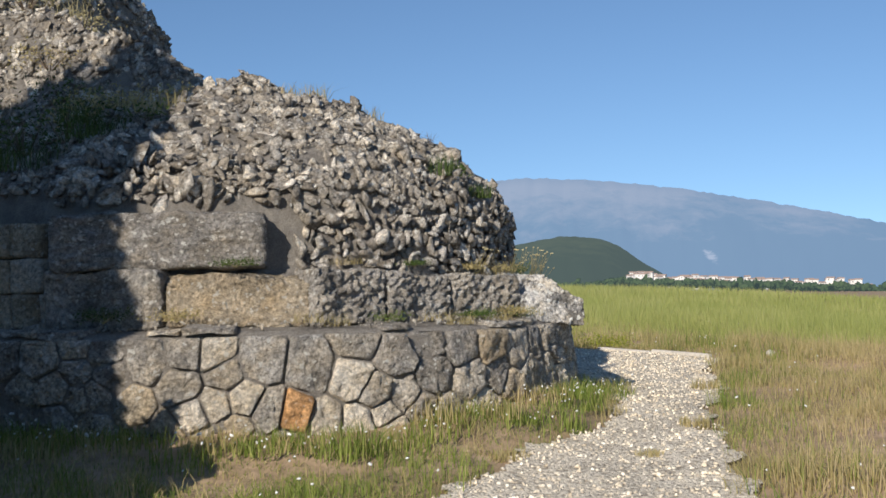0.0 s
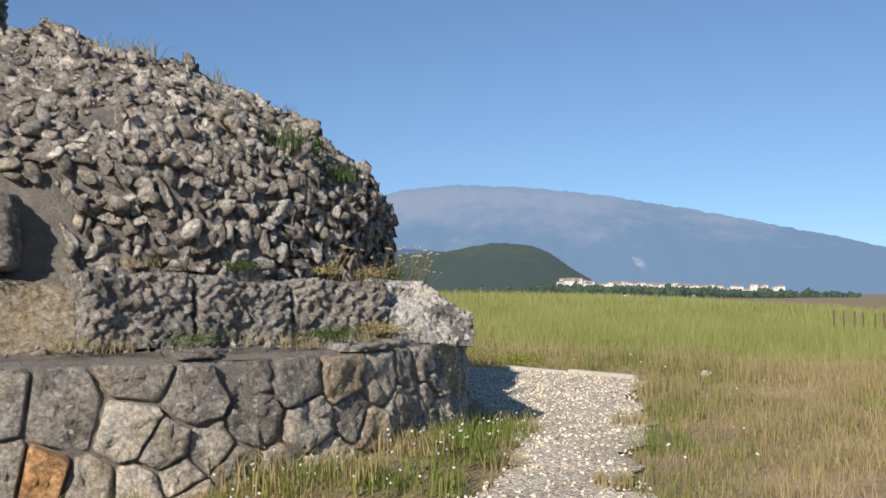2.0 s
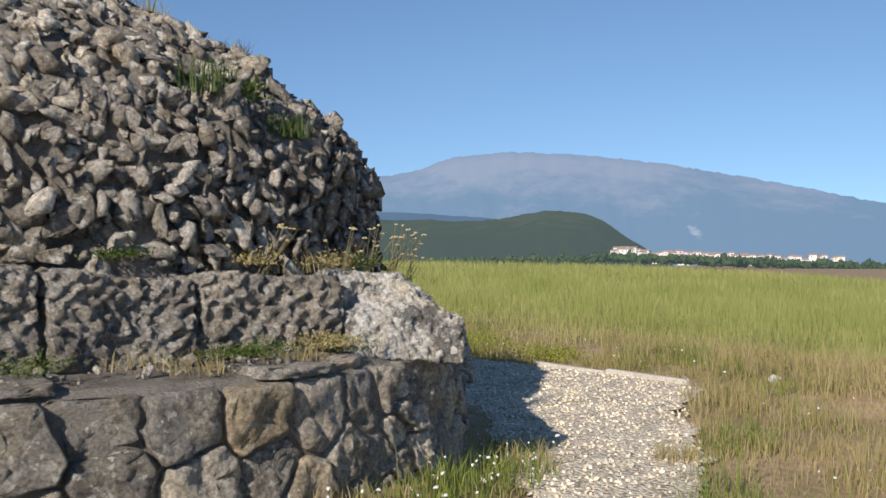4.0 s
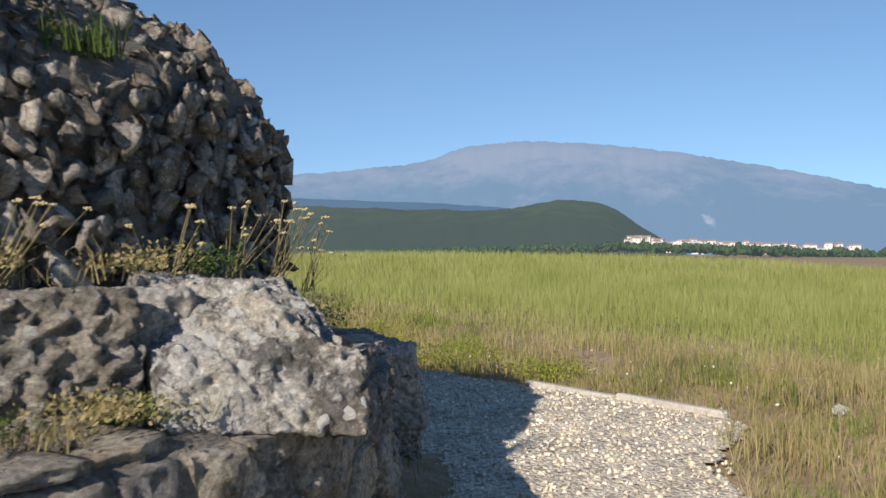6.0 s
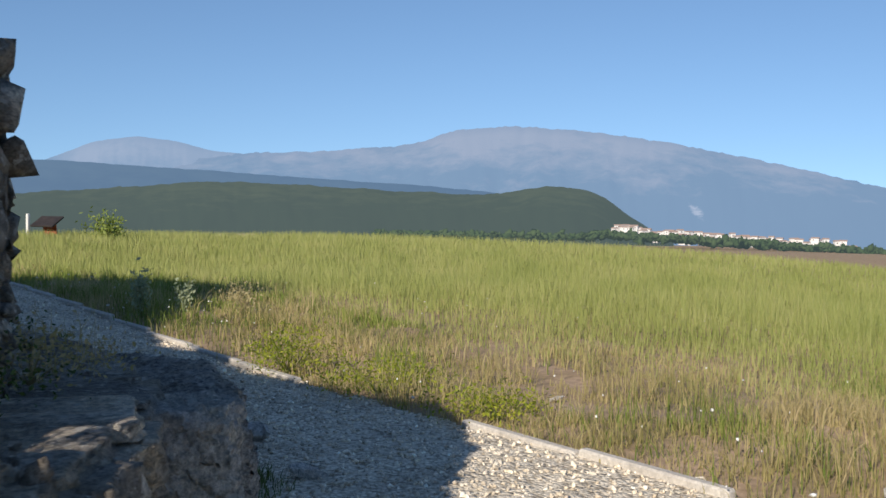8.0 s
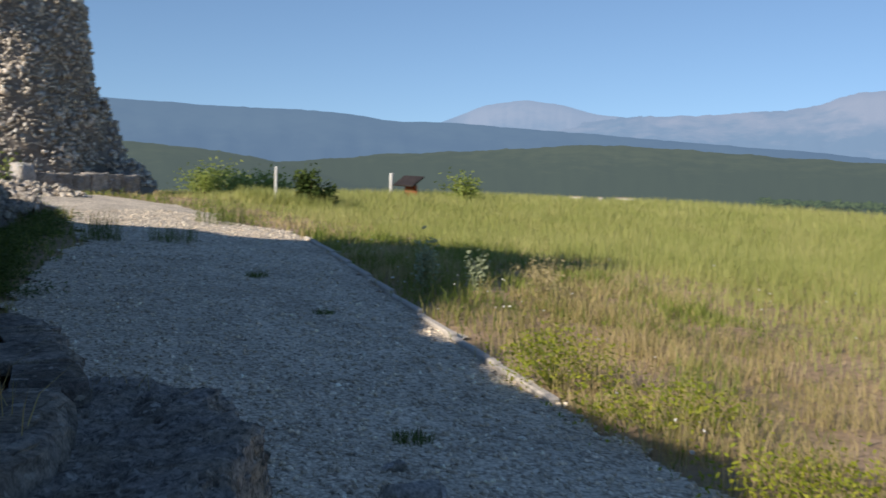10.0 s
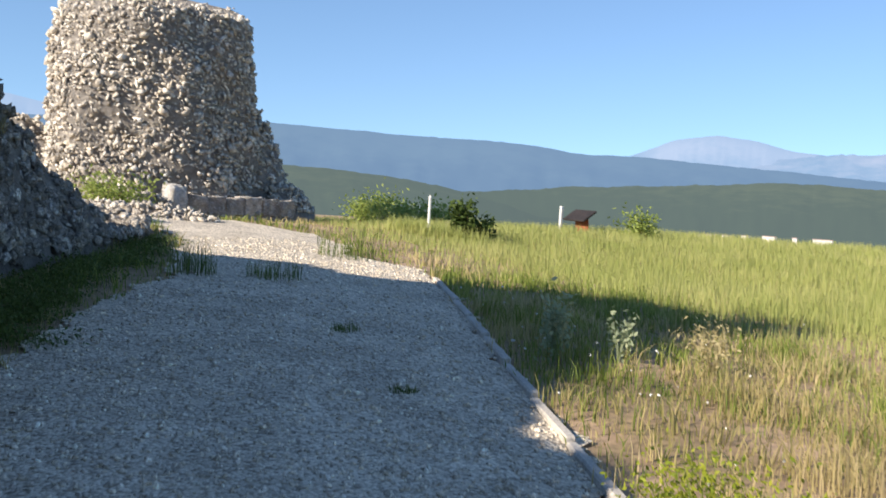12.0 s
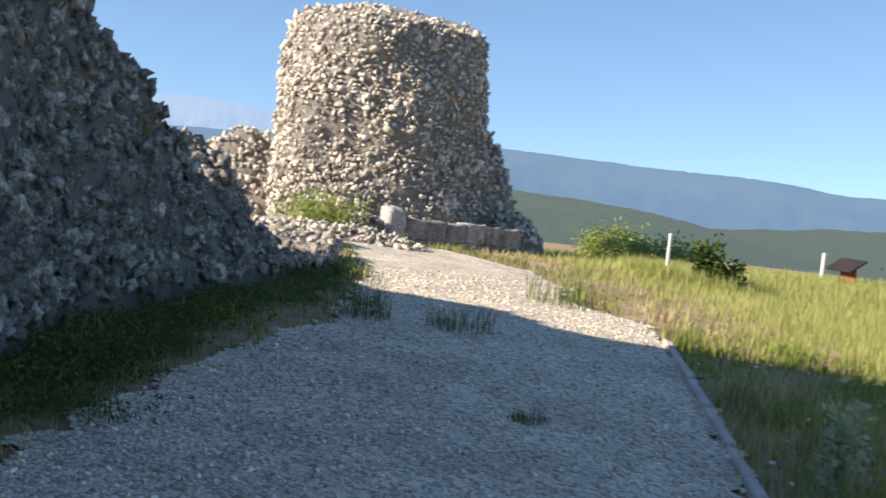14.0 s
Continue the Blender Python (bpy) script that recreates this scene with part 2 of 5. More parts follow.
M_KERB = plain_material("kerb_stone", [(0.3, (0.46, 0.42, 0.365)), (0.7, (0.64, 0.60, 0.53))], 3.0)
M_FIELD = leaf_material("field_grass_green", [(0.0, (0.26, 0.31, 0.08)), (0.5, (0.39, 0.42, 0.13)), (1.0, (0.54, 0.52, 0.22))], 0.45)
M_DRY = leaf_material("dry_grass", [(0.0, (0.27, 0.26, 0.09)), (0.4, (0.44, 0.37, 0.16)), (1.0, (0.63, 0.50, 0.29))], 0.45)
M_GREEN = leaf_material("green_grass", [(0.0, (0.08, 0.13, 0.025)), (0.5, (0.19, 0.25, 0.045)), (1.0, (0.42, 0.42, 0.13))])
M_WEED = leaf_material("yellow_green_weed", [(0.0, (0.13, 0.19, 0.02)), (0.5, (0.27, 0.31, 0.03)), (1.0, (0.42, 0.40, 0.05))])
M_SAGE = leaf_material("grey_green_thistle", [(0.0, (0.22, 0.27, 0.15)), (0.5, (0.36, 0.41, 0.25)), (1.0, (0.46, 0.50, 0.33))])
M_DARKLEAF = leaf_material("dark_green_leaves", [(0.0, (0.05, 0.085, 0.02)), (0.5, (0.11, 0.155, 0.035)), (1.0, (0.24, 0.26, 0.09))])
M_BUSH = leaf_material("bush_leaves", [(0.0, (0.03, 0.055, 0.015)), (0.5, (0.07, 0.11, 0.025)), (1.0, (0.14, 0.19, 0.05))])
M_STRAW = leaf_material("straw_stalks", [(0.0, (0.30, 0.25, 0.12)), (0.5, (0.42, 0.36, 0.19)), (1.0, (0.52, 0.46, 0.27))])
M_SEED = plain_material("dry_seed_head", [(0.3, (0.48, 0.40, 0.20)), (0.7, (0.66, 0.58, 0.36))], 40.0)
M_FLOWER = plain_material("white_petals", [(0.3, (0.72, 0.72, 0.68)), (0.7, (0.82, 0.82, 0.78))], 3.0)
M_WOODY = plain_material("woody_stem", [(0.3, (0.10, 0.07, 0.05)), (0.7, (0.20, 0.15, 0.10))], 8.0)
M_WHITEPOST = plain_material("white_painted_post", [(0.3, (0.62, 0.62, 0.58)), (0.7, (0.78, 0.78, 0.74))], 6.0)
M_RUST = plain_material("rust_red_panel", [(0.3, (0.28, 0.075, 0.04)), (0.7, (0.40, 0.13, 0.07))], 3.0)
M_PANEL = plain_material("dark_sign_panel", [(0.3, (0.025, 0.022, 0.02)), (0.7, (0.05, 0.04, 0.035))], 3.0, rough=0.5)
M_WALLWHITE = plain_material("white_render", [(0.3, (0.66, 0.63, 0.57)), (0.7, (0.80, 0.77, 0.71))], 0.2)
M_GLASS = plain_material("dark_window", [(0.3, (0.05, 0.055, 0.06)), (0.7, (0.08, 0.085, 0.09))], 1.0, rough=0.2)
M_EARTH = plain_material("earth_and_turf", [(0.25, (0.21, 0.18, 0.085)), (0.5, (0.36, 0.26, 0.16)), (0.72, (0.54, 0.39, 0.28))], 0.9, bump=0.6, dist=0.03)


# ---- mesh helpers ----
RNG = np.random.default_rng(7)


def np_mesh(name, verts, faces):
    verts, faces = np.asarray(verts, np.float32), np.asarray(faces, np.int32)
    me = bpy.data.meshes.new(name)
    k = faces.shape[1]
    me.vertices.add(len(verts))
    me.vertices.foreach_set("co", verts.ravel())
    me.loops.add(faces.size)
    me.loops.foreach_set("vertex_index", faces.ravel())
    me.polygons.add(len(faces))
    me.polygons.foreach_set("loop_start", np.arange(0, faces.size, k, dtype=np.int32))
    me.update(calc_edges=True)
    return me


def obj(name, me, material, parent=None, smooth=False):
    ob = new(name, me)
    if material:
        me.materials.clear()
        me.materials.append(material)
    if smooth:
        me.polygons.foreach_set("use_smooth", np.ones(len(me.polygons), dtype=bool))
    if parent:
        ob.parent = parent
    return ob


def part(name, bm, material, parent, label="", smooth=False):
    me = bpy.data.meshes.new(name)
    bm.to_mesh(me)
    bm.free()
    ob = obj(name, me, material, parent, smooth)
    return tagged(ob, label) if label else ob


def thing(name, label, category, group="", kind="", at=(0, 0, 0)):
    ob = new(name)
    ob.empty_display_size = 0.2
    ob.location = at
    return tagged(ob, label, category, group, kind)


def sstep(a, b, x):
    u = np.clip((np.asarray(x, float) - a) / (b - a), 0, 1)
    return u * u * (3 - 2 * u)


def vnoise(x, y, s, seed=0.0):
    """Smooth noise in about -1..1 over arrays, from a few turned waves."""
    x, y = np.asarray(x, float) / s + seed, np.asarray(y, float) / s - seed * 0.7
    out = 0.0
    for k, (a, f, g) in enumerate(((0.3, 1.0, 0.45), (1.4, 1.7, 0.32), (2.5, 2.9, 0.22), (4.0, 4.7, 0.15))):
        u, v = x * math.cos(a) + y * math.sin(a), -x * math.sin(a) + y * math.cos(a)
        out = out + g * np.sin(u * f * 2 + 1.3 * np.sin(v * f * 1.7 + k)) * np.cos(v * f * 1.6 + k * 2.1)
    return out


def inside(poly, x, y):
    """True where points lie in the polygon."""
    x, y = np.asarray(x, float), np.asarray(y, float)
    hit = np.zeros(x.shape, bool)
    for (x0, y0), (x1, y1) in zip(poly, poly[1:] + poly[:1]):
        if y0 == y1:
            continue
        cross = ((y0 > y) != (y1 > y)) & (x < (x1 - x0) * (y - y0) / (y1 - y0) + x0)
        hit ^= cross
    return hit


def edge_distance(poly, x, y):
    x, y = np.asarray(x, float), np.asarray(y, float)
    best = np.full(x.shape, 1e9)
    for (x0, y0), (x1, y1) in zip(poly, poly[1:] + poly[:1]):
        dx, dy = x1 - x0, y1 - y0
        k = np.clip(((x - x0) * dx + (y - y0) * dy) / (dx * dx + dy * dy), 0, 1)
        best = np.minimum(best, np.hypot(x - x0 - k * dx, y - y0 - k * dy))
    return best


# ---- plan of the place ----
RING = (-2.2, 10.45)            # middle of the round tomb
R_PLINTH, R_COURSE, R_CORE = 3.36, 2.88, 2.70
TOWER = (-20.15, 31.85)           # middle of the far stump
KERB_A, KERB_B = (3.15, 13.15), (-5.1, 23.25)
GRAVEL = [(0.5, -6), (0.95, -2), (1.25, 2), (1.72, 6.2), (2.2, 9.1), (2.62, 10.3), (2.88, 12.2), KERB_A, KERB_B, (-6.0, 24.2), (-7.3, 24.2),
          (-8.3, 25.6), (-9.8, 26.6), (-12.4, 26.2), (-12.4, 24.8), (-9.0, 22.7), (-7.7, 21.5), (-6.2, 20.0), (-5.4, 18.7), (-4.4, 17.1), (-3.1, 15.8), (-1.6, 14.65), (-0.4, 14.15), (0.6, 13.2),
          (1.35, 11.6), (1.45, 10.4), (1.5, 9.6), (1.2, 8.3), (0.6, 7.4), (-0.2, 5.6), (-0.9, 2), (-1.2, -2), (-1.6, -6)]
MOUND = [(0.3, 12.0), (-0.2, 13.0), (-1.6, 14.0), (-3.3, 15.4), (-5.0, 16.8), (-6.2, 17.8), (-7.3, 19.5), (-8.4, 21.6), (-9.8, 22.8), (-13, 22.2),
         (-14, 16), (-11, 10), (-6.5, 8.8), (-5.0, 9.2), (-2.4, 8.6), (-0.6, 9.4)]
HIGH_WALL = [(-6.2, 13.4), (-4.85, 15.7), (-6.5, 16.5)]   # line of the highest wall of the core


def crest(x, y):
    """How far the field reaches before the ground falls away to the valley."""
    az = np.degrees(np.arctan2(np.asarray(x, float) - 1, np.asarray(y, float) - 8))
    return np.interp(az, [-180, -70, -45, -25, -8, 6, 20, 60, 180], [40, 34, 26, 27, 35, 37, 40, 44, 40])


def ground(x, y):
    x, y = np.asarray(x, float), np.asarray(y, float)
    z = np.interp(x, [-40, -17, -11.5, -1.5, 40], [-0.2, 0.06, 0.46, 0.0, -2.28]) * sstep(13.5, 18.5, y)
    az = np.degrees(np.arctan2(x - 1, np.maximum(y - 8, 0.1)))
    z = z - np.interp(az, [-60, -44, -38, -28, -19, -12, -6, 3, 10, 16, 26, 40], [0, 0.0, 0.12, 0.36, 0.58, 0.6, 0.42, 0.26, 0.16, 0.18, 0.35, 0.5]) * sstep(21, 33, y)
    d = np.hypot(x - 1, y - 8)
    c = crest(x, y)
    over = np.maximum(0, d - c)
    z = z - 0.042 * over * sstep(0, 25, over)
    r = np.hypot(x - RING[0], y - RING[1])
    z = z + 0.17 * (1 - sstep(R_PLINTH + 0.05, R_PLINTH + 0.75, r)) * (1 - sstep(0.9, 1.3, x))
    soft = np.where(inside(GRAVEL, x, y), 0.0, sstep(0, 0.5, edge_distance(GRAVEL, x, y)))
    z = z + soft * (1 - sstep(200, 800, d)) * (0.05 * vnoise(x, y, 1.3) + 0.03 * vnoise(x, y, 0.5, 3.0) + 0.02)
    return z


def mound_height(x, y):
    """Top of the rubble core over the ground."""
    x, y = np.asarray(x, float), np.asarray(y, float)
    d = np.full(x.shape, 1e9)
    for a, b in zip(HIGH_WALL, HIGH_WALL[1:]):
        sx, sy = b[0] - a[0], b[1] - a[1]
        k = np.clip(((x - a[0]) * sx + (y - a[1]) * sy) / (sx * sx + sy * sy), 0, 1)
        dx, dy = x - a[0] - k * sx, y - a[1] - k * sy
        d = np.minimum(d, np.hypot(dx, np.where(dy > 0, dy * 2.3, dy)))
    cone = np.interp(d, [0, 0.62, 0.95, 1.35, 1.8, 2.6, 4.2, 6.5], [6.1, 5.85, 4.6, 3.95, 3.55, 2.95, 2.3, 1.2])
    far = np.hypot(x + 6.7, y - 17.9)
    shelf = 2.12 - 0.46 * far + 0.85 * (1 - sstep(1.12, 1.36, far))
    r = np.hypot(x - RING[0], y - RING[1])
    az = np.degrees(np.arctan2(x - RING[0], RING[1] - y))
    r = r / (1 + 0.062 * sstep(85, 108, az) - 0.062 * sstep(120, 160, az))
    dome = np.interp(r, [0.0, 0.97, 1.37, 1.77, 2.29, 2.62, 2.68, 2.70, 2.72], [3.30, 2.90, 2.74, 2.55, 2.29, 1.98, 1.72, 1.30, -1.0])
    inn = inside(MOUND, x, y)
    e = edge_distance(MOUND, x, y)
    body = np.where(inn, np.minimum(np.maximum(cone, shelf), 0.2 + np.where(y > 19.3, 1.5, np.where(y > 16, 3.2, 1.75) + 6.0 * (1 - sstep(0.9, 1.8, d))) * e), -1.0)
    rise = np.clip(3.1 + 0.9 * (-2.5 - x), 0, 4.3) - 1.6 * np.maximum(0, np.abs(y - 11.4) - 0.7)
    body = np.where(inn & (x < -2.4), np.maximum(body, np.minimum(rise, 0.2 + 1.75 * e)), body)
    h = np.maximum(dome, body)
    # core's broken skyline, end to end, its height capped to fit the shadow's edge
    u, v = 0.917 * x - 0.40 * y, 0.40 * x + 0.917 * y
    top = np.interp(u, [-18, -16.2, -15.4, -14.8, -14.1, -13.65, -13.3, -13.0, -12.7, -11.7, -10.7, -10.4, -10.1, -9.7, -9.1, -8.75, -8.0, -7.15, -6.6, -6.0, -4.8, -3.8, -3.0],
                    [16.0, 17.0, 17.5, 18.5, 18.4, 19.1, 20.0, 21.0, 21.5, 21.4, 22.2, 21.4, 19.0, 19.2, 17.3, 16.7, 15.9, 15.9, 15.1, 15.0, 14.8, 14.3, 13.6])
    rise_of_ground = 0.42 * sstep(14, 18.5, y) * sstep(-1.5, -9, x)
    h = np.where(h > 0.3, np.minimum(h, np.maximum(0.545 * (top - v) - 0.06 - rise_of_ground, 0.25)), h)
    h = h + np.where(h > 0.3, 0.13 * vnoise(x, y, 0.8, 1.0) + 0.06 * vnoise(x, y, 0.3, 2.0), 0.0)
    return h


# ---- ground ----
def spread(lo, hi, step, out_lo, out_hi):
    core = list(np.arange(lo, hi + 1e-6, step))
    a, s = lo, step
    while a > out_lo:
        s *= 1.22
        a -= s
        core.insert(0, a)
    b, s = hi, step
    while b < out_hi:
        s *= 1.22
        b += s
        core.append(b)
    return np.array(core)


def grid_mesh(name, xs, ys, zf, keep=None):
    X, Y = np.meshgrid(xs, ys)
    Z = zf(X, Y)
    nx, ny = len(xs), len(ys)
    i = (np.arange(ny - 1)[:, None] * nx + np.arange(nx - 1)[None, :]).ravel()
    F = np.stack([i, i + 1, i + nx + 1, i + nx], 1)
    V = np.stack([X.ravel(), Y.ravel(), Z.ravel()], 1)
    if keep is not None:
        ok = keep(X, Y, Z).ravel()
        F = F[ok[F].any(1)]
        used = np.unique(F)
        remap = np.full(len(V), -1)
        remap[used] = np.arange(len(used))
        V, F = V[used], remap[F]
    return np_mesh(name, V, F)


g = obj("ground", grid_mesh("ground", spread(-16, 24, 0.3, -4300, 4300), spread(-6, 42, 0.3, -4300, 4300), ground), M_EARTH, smooth=True)
tagged(g, "dry earth and turf field sloping gently to the valley", "ground", kind="structure")


def gravel_z(x, y):
    return ground(x, y) + 0.025 + 0.008 * vnoise(x, y, 0.4)


gv = obj("road_gravel_path", grid_mesh("gravel", np.arange(-13, 3.4, 0.04), np.arange(-6, 27, 0.04), gravel_z,
         lambda X, Y, Z: inside(GRAVEL, X + 0.20 * vnoise(X, Y, 0.5, 5.0), Y + 0.14 * vnoise(X, Y, 0.35, 8.0))), M_GRAVEL, smooth=True)
tagged(gv, "pale crushed limestone gravel path round the tomb", "path", kind="structure")

# kerb: a low run of concrete edging stones
kx, ky = KERB_B[0] - KERB_A[0], KERB_B[1] - KERB_A[1]
kl = math.hypot(kx, ky)
ka = math.atan2(ky, kx)
kerb = thing("trim_kerb", "low pale concrete edging along the gravel path", "kerb", kind="structure")
bm = bmesh.new()
bmesh.ops.create_cube(bm, size=1.0)
bmesh.ops.scale(bm, vec=(0.97, 0.07, 0.14), verts=bm.verts)
bmesh.ops.bevel(bm, geom=bm.edges[:], offset=0.012, segments=1, affect="EDGES")
kerb_mesh = bpy.data.meshes.new("edging_stone")
bm.to_mesh(kerb_mesh)
bm.free()
kerb_mesh.materials.append(M_KERB)
for i in range(int(kl)):
    px, py = KERB_A[0] + kx * (i + 0.5) / kl, KERB_A[1] + ky * (i + 0.5) / kl
    if 0.8 < px < 1.9:
        continue
    s = new("edging_stone", kerb_mesh)
    s.parent = kerb
    s.matrix_basis = pose(px, py, float(ground(px, py)) - 0.01 + random.uniform(-0.008, 0.008), random.uniform(-2, 2), 0, math.degrees(ka) + random.uniform(-0.6, 0.6))


# ---- loose stone kit ----
def stone_template(sub, seed, flat=0.75):
    r = np.random.default_rng(seed)
    b = bmesh.new()
    bmesh.ops.create_icosphere(b, subdivisions=sub, radius=1.0)
    V = np.array([v.co[:] for v in b.verts])
    F = np.array([[v.index for v in f.verts] for f in b.faces])
    b.free()
    for _ in range(10):
        n = r.normal(size=3)
        n /= np.linalg.norm(n)
        d = V @ n
        V = V - np.maximum(0, d - r.uniform(0.15, 0.55))[:, None] * n
    V = V * np.array([r.uniform(0.95, 1.6), r.uniform(0.75, 1.15), r.uniform(flat - 0.1, flat + 0.3)])
    V = V * 1.28 + r.normal(scale=0.075, size=V.shape)
    return V, F


FINE = [stone_template(2, k) for k in range(10)]
COARSE = [stone_template(1, 40 + k) for k in range(10)]


def frames_from(normals, rng, tilt=0.25):
    n = normals + rng.normal(scale=tilt, size=normals.shape)
    n /= np.linalg.norm(n, axis=1)[:, None]
    a = rng.normal(size=n.shape)
    u = np.cross(n, a)
    u /= np.linalg.norm(u, axis=1)[:, None]
    w = np.cross(n, u)
    return np.stack([u, w, n], 2)


def scatter_stones(name, P, N, S, kit, rng, tilt=0.25):
    """One mesh of many stones at points P, standing on normals N, of half-sizes S."""
    R = frames_from(N, rng, tilt)
    pick = rng.integers(0, len(kit), len(P))
    Vs, Fs, base = [], [], 0
    for k, (tv, tf) in enumerate(kit):
        idx = np.nonzero(pick == k)[0]
        if not len(idx):
            continue
        V = np.einsum("nij,vj->nvi", R[idx], tv) * S[idx][:, None, None] + P[idx][:, None, :]
        F = tf[None] + (np.arange(len(idx)) * len(tv))[:, None, None] + base
        Vs.append(V.reshape(-1, 3))
        Fs.append(F.reshape(-1, 3))
        base += len(idx) * len(tv)
    return np_mesh(name, np.concatenate(Vs), np.concatenate(Fs))


# pebbles of the path
rng = np.random.default_rng(11)
PX, PY = rng.uniform(-9, 3.2, 110000), rng.uniform(2, 25, 110000)
near = 1 / (1 + 0.25 * np.hypot(PX - 0.5, PY - 15) ** 1.2)
ok = inside(GRAVEL, PX + 0.15 * vnoise(PX, PY, 0.3), PY) & (rng.uniform(size=PX.size) < 0.25 + near)
PX, PY = PX[ok][:30000], PY[ok][:30000]
PP = np.stack([PX, PY, gravel_z(PX, PY) + 0.004], 1)
pb = obj("gravel", scatter_stones("gravel", PP, np.tile([0, 0, 1.0], (len(PP), 1)), rng.uniform(0.011, 0.027, len(PP)), [stone_template(1, 70 + k) for k in range(6)], rng, 0.5), M_PEBBLE)
tagged(pb, "loose pale crushed limestone chips", "gravel", kind="stuff")


# ---- the round tomb ----
tomb = thing("ruined_tomb", "round Roman tomb ruin with polygonal stone plinth and rubble core", "ruin")


def settle(deg):
    """The ring has sunk a little to the east: its courses come down by this share."""
    return 1 - 0.125 * float(sstep(5, 80, deg))


def on_ring(phi, r, z):
    return Vector((RING[0] + r * math.sin(phi), RING[1] - r * math.cos(phi), z * settle(math.degrees(phi))))


core = obj("rubble_core", grid_mesh("rubble_core", np.arange(-14.6, 1.2, 0.11), np.arange(7.0, 23.6, 0.11),
           lambda X, Y: np.maximum(mound_height(X, Y), -0.4) + np.where(Y > 14, ground(X, Y) * 0.9, 0), lambda X, Y, Z: Z > 0.0), M_MORTAR, tomb)
tagged(core, "dark lime mortar core between rubble stones")

# ring of earth and rubble behind the facing, closing it under the ledges
bm = bmesh.new()
prof = [(R_PLINTH - 0.05, -0.3), (R_PLINTH - 0.06, 0.86), (R_PLINTH - 0.12, 0.92), (R_COURSE - 0.05, 0.93), (R_COURSE - 0.14, 1.33), (R_CORE - 0.02, 1.37), (R_CORE - 0.3, 1.40)]
rows = []
for k in range(121):
    phi = radians(-100 + 270 * k / 120)
    drop = 0.42 * float(sstep(78, 98, math.degrees(phi)))
    rows.append([bm.verts.new(on_ring(phi, r, z - (drop if 0.96 < z else 0.0) - 0.12 * float(sstep(95, 125, math.degrees(phi))) * (z > 0.5))) for r, z in prof])
for a, b in zip(rows, rows[1:]):
    for i in range(len(prof) - 1):
        bm.faces.new((a[i], b[i], b[i + 1], a[i + 1]))
part("backing", bm, M_MORTAR, tomb, "earthy mortar and small rubble backing")


def clip_cell(poly, a, b):
    """Part of a polygon nearer to a than to b."""
    mx, my, nx, ny = (a[0] + b[0]) / 2, (a[1] + b[1]) / 2, b[0] - a[0], b[1] - a[1]
    out = []
    for p, q in zip(poly, poly[1:] + poly[:1]):
        dp, dq = (p[0] - mx) * nx + (p[1] - my) * ny, (q[0] - mx) * nx + (q[1] - my) * ny
        if dp <= 0:
            out.append(p)
        if (dp < 0) != (dq < 0) and dp != dq:
            k = dp / (dp - dq)
            out.append((p[0] + k * (q[0] - p[0]), p[1] + k * (q[1] - p[1])))
    return out


def cells(s0, s1, z0, z1, count, rng, relax=2, stretch=1.0):
    pts = [(rng.uniform(s0, s1), rng.uniform(z0, z1)) for _ in range(count)]
    for turn in range(relax + 1):
        polys = []
        for i, a in enumerate(pts):
            poly = [(s0, z0), (s1, z0), (s1, z1), (s0, z1)]
            for j, b in enumerate(pts):
                if i != j and abs(a[0] - b[0]) < 1.6:
                    poly = clip_cell(poly, (a[0], a[1] * stretch), (b[0], b[1] * stretch)) if stretch == 1.0 else clip_cell(poly, a, b)
                    if len(poly) < 3:
                        break
            polys.append(poly)
        if turn < relax:
            pts = [(sum(p[0] for p in c) / len(c), sum(p[1] for p in c) / len(c)) if len(c) > 2 else a for c, a in zip(polys, pts)]
    return [c for c in polys if len(c) > 2]


def pillow(poly, place, rng, joint=0.008, bulge=0.022, depth=0.14):
    """A dressed stone that fills a cell: rounded outline, proud uneven face, deep joint."""
    cx, cy = sum(p[0] for p in poly) / len(poly), sum(p[1] for p in poly) / len(poly)
    pts = []
    for p, q in zip(poly, poly[1:] + poly[:1]):
        for k in (0.07, 0.27, 0.5, 0.73, 0.93):
            pts.append((p[0] + k * (q[0] - p[0]), p[1] + k * (q[1] - p[1])))
    out = []
    for x, y in pts:
        d = math.hypot(x - cx, y - cy) or 1
        k = max(0.3, 1 - joint / d) + rng.uniform(-0.022, 0.006)
        out.append((cx + (x - cx) * k, cy + (y - cy) * k))
    tiltx, tilty, lift = rng.uniform(-0.12, 0.12), rng.uniform(-0.12, 0.12), rng.uniform(-0.015, 0.03)
    bm = bmesh.new()
    rings = []
    for scale, dep in ((1.0, -depth), (1.0, -0.008), (0.965, 0.55 * bulge), (0.88, 0.85 * bulge), (0.72, bulge), (0.52, bulge), (0.28, bulge)):
        ring = []
        for x, y in out:
            u, v = cx + (x - cx) * scale, cy + (y - cy) * scale
            e = dep
            if dep > 0:
                nz = noise.noise((u * 9, v * 9, 2.0)) * 0.030 + noise.noise((u * 23, v * 23, 5.0)) * 0.024 + noise.noise((u * 51, v * 51, 9.0)) * 0.012
                e += nz + lift + (u - cx) * tiltx + (v - cy) * tilty
            ring.append(bm.verts.new(place(u, v, e)))
        rings.append(ring)
    n = len(out)
    for a, b in zip(rings, rings[1:]):
        for i in range(n):
            bm.faces.new((a[i], a[(i + 1) % n], b[(i + 1) % n], b[i]))
    bm.faces.new(rings[-1])
    bmesh.ops.recalc_face_normals(bm, faces=bm.faces)
    return bm


rr = random.Random(5)


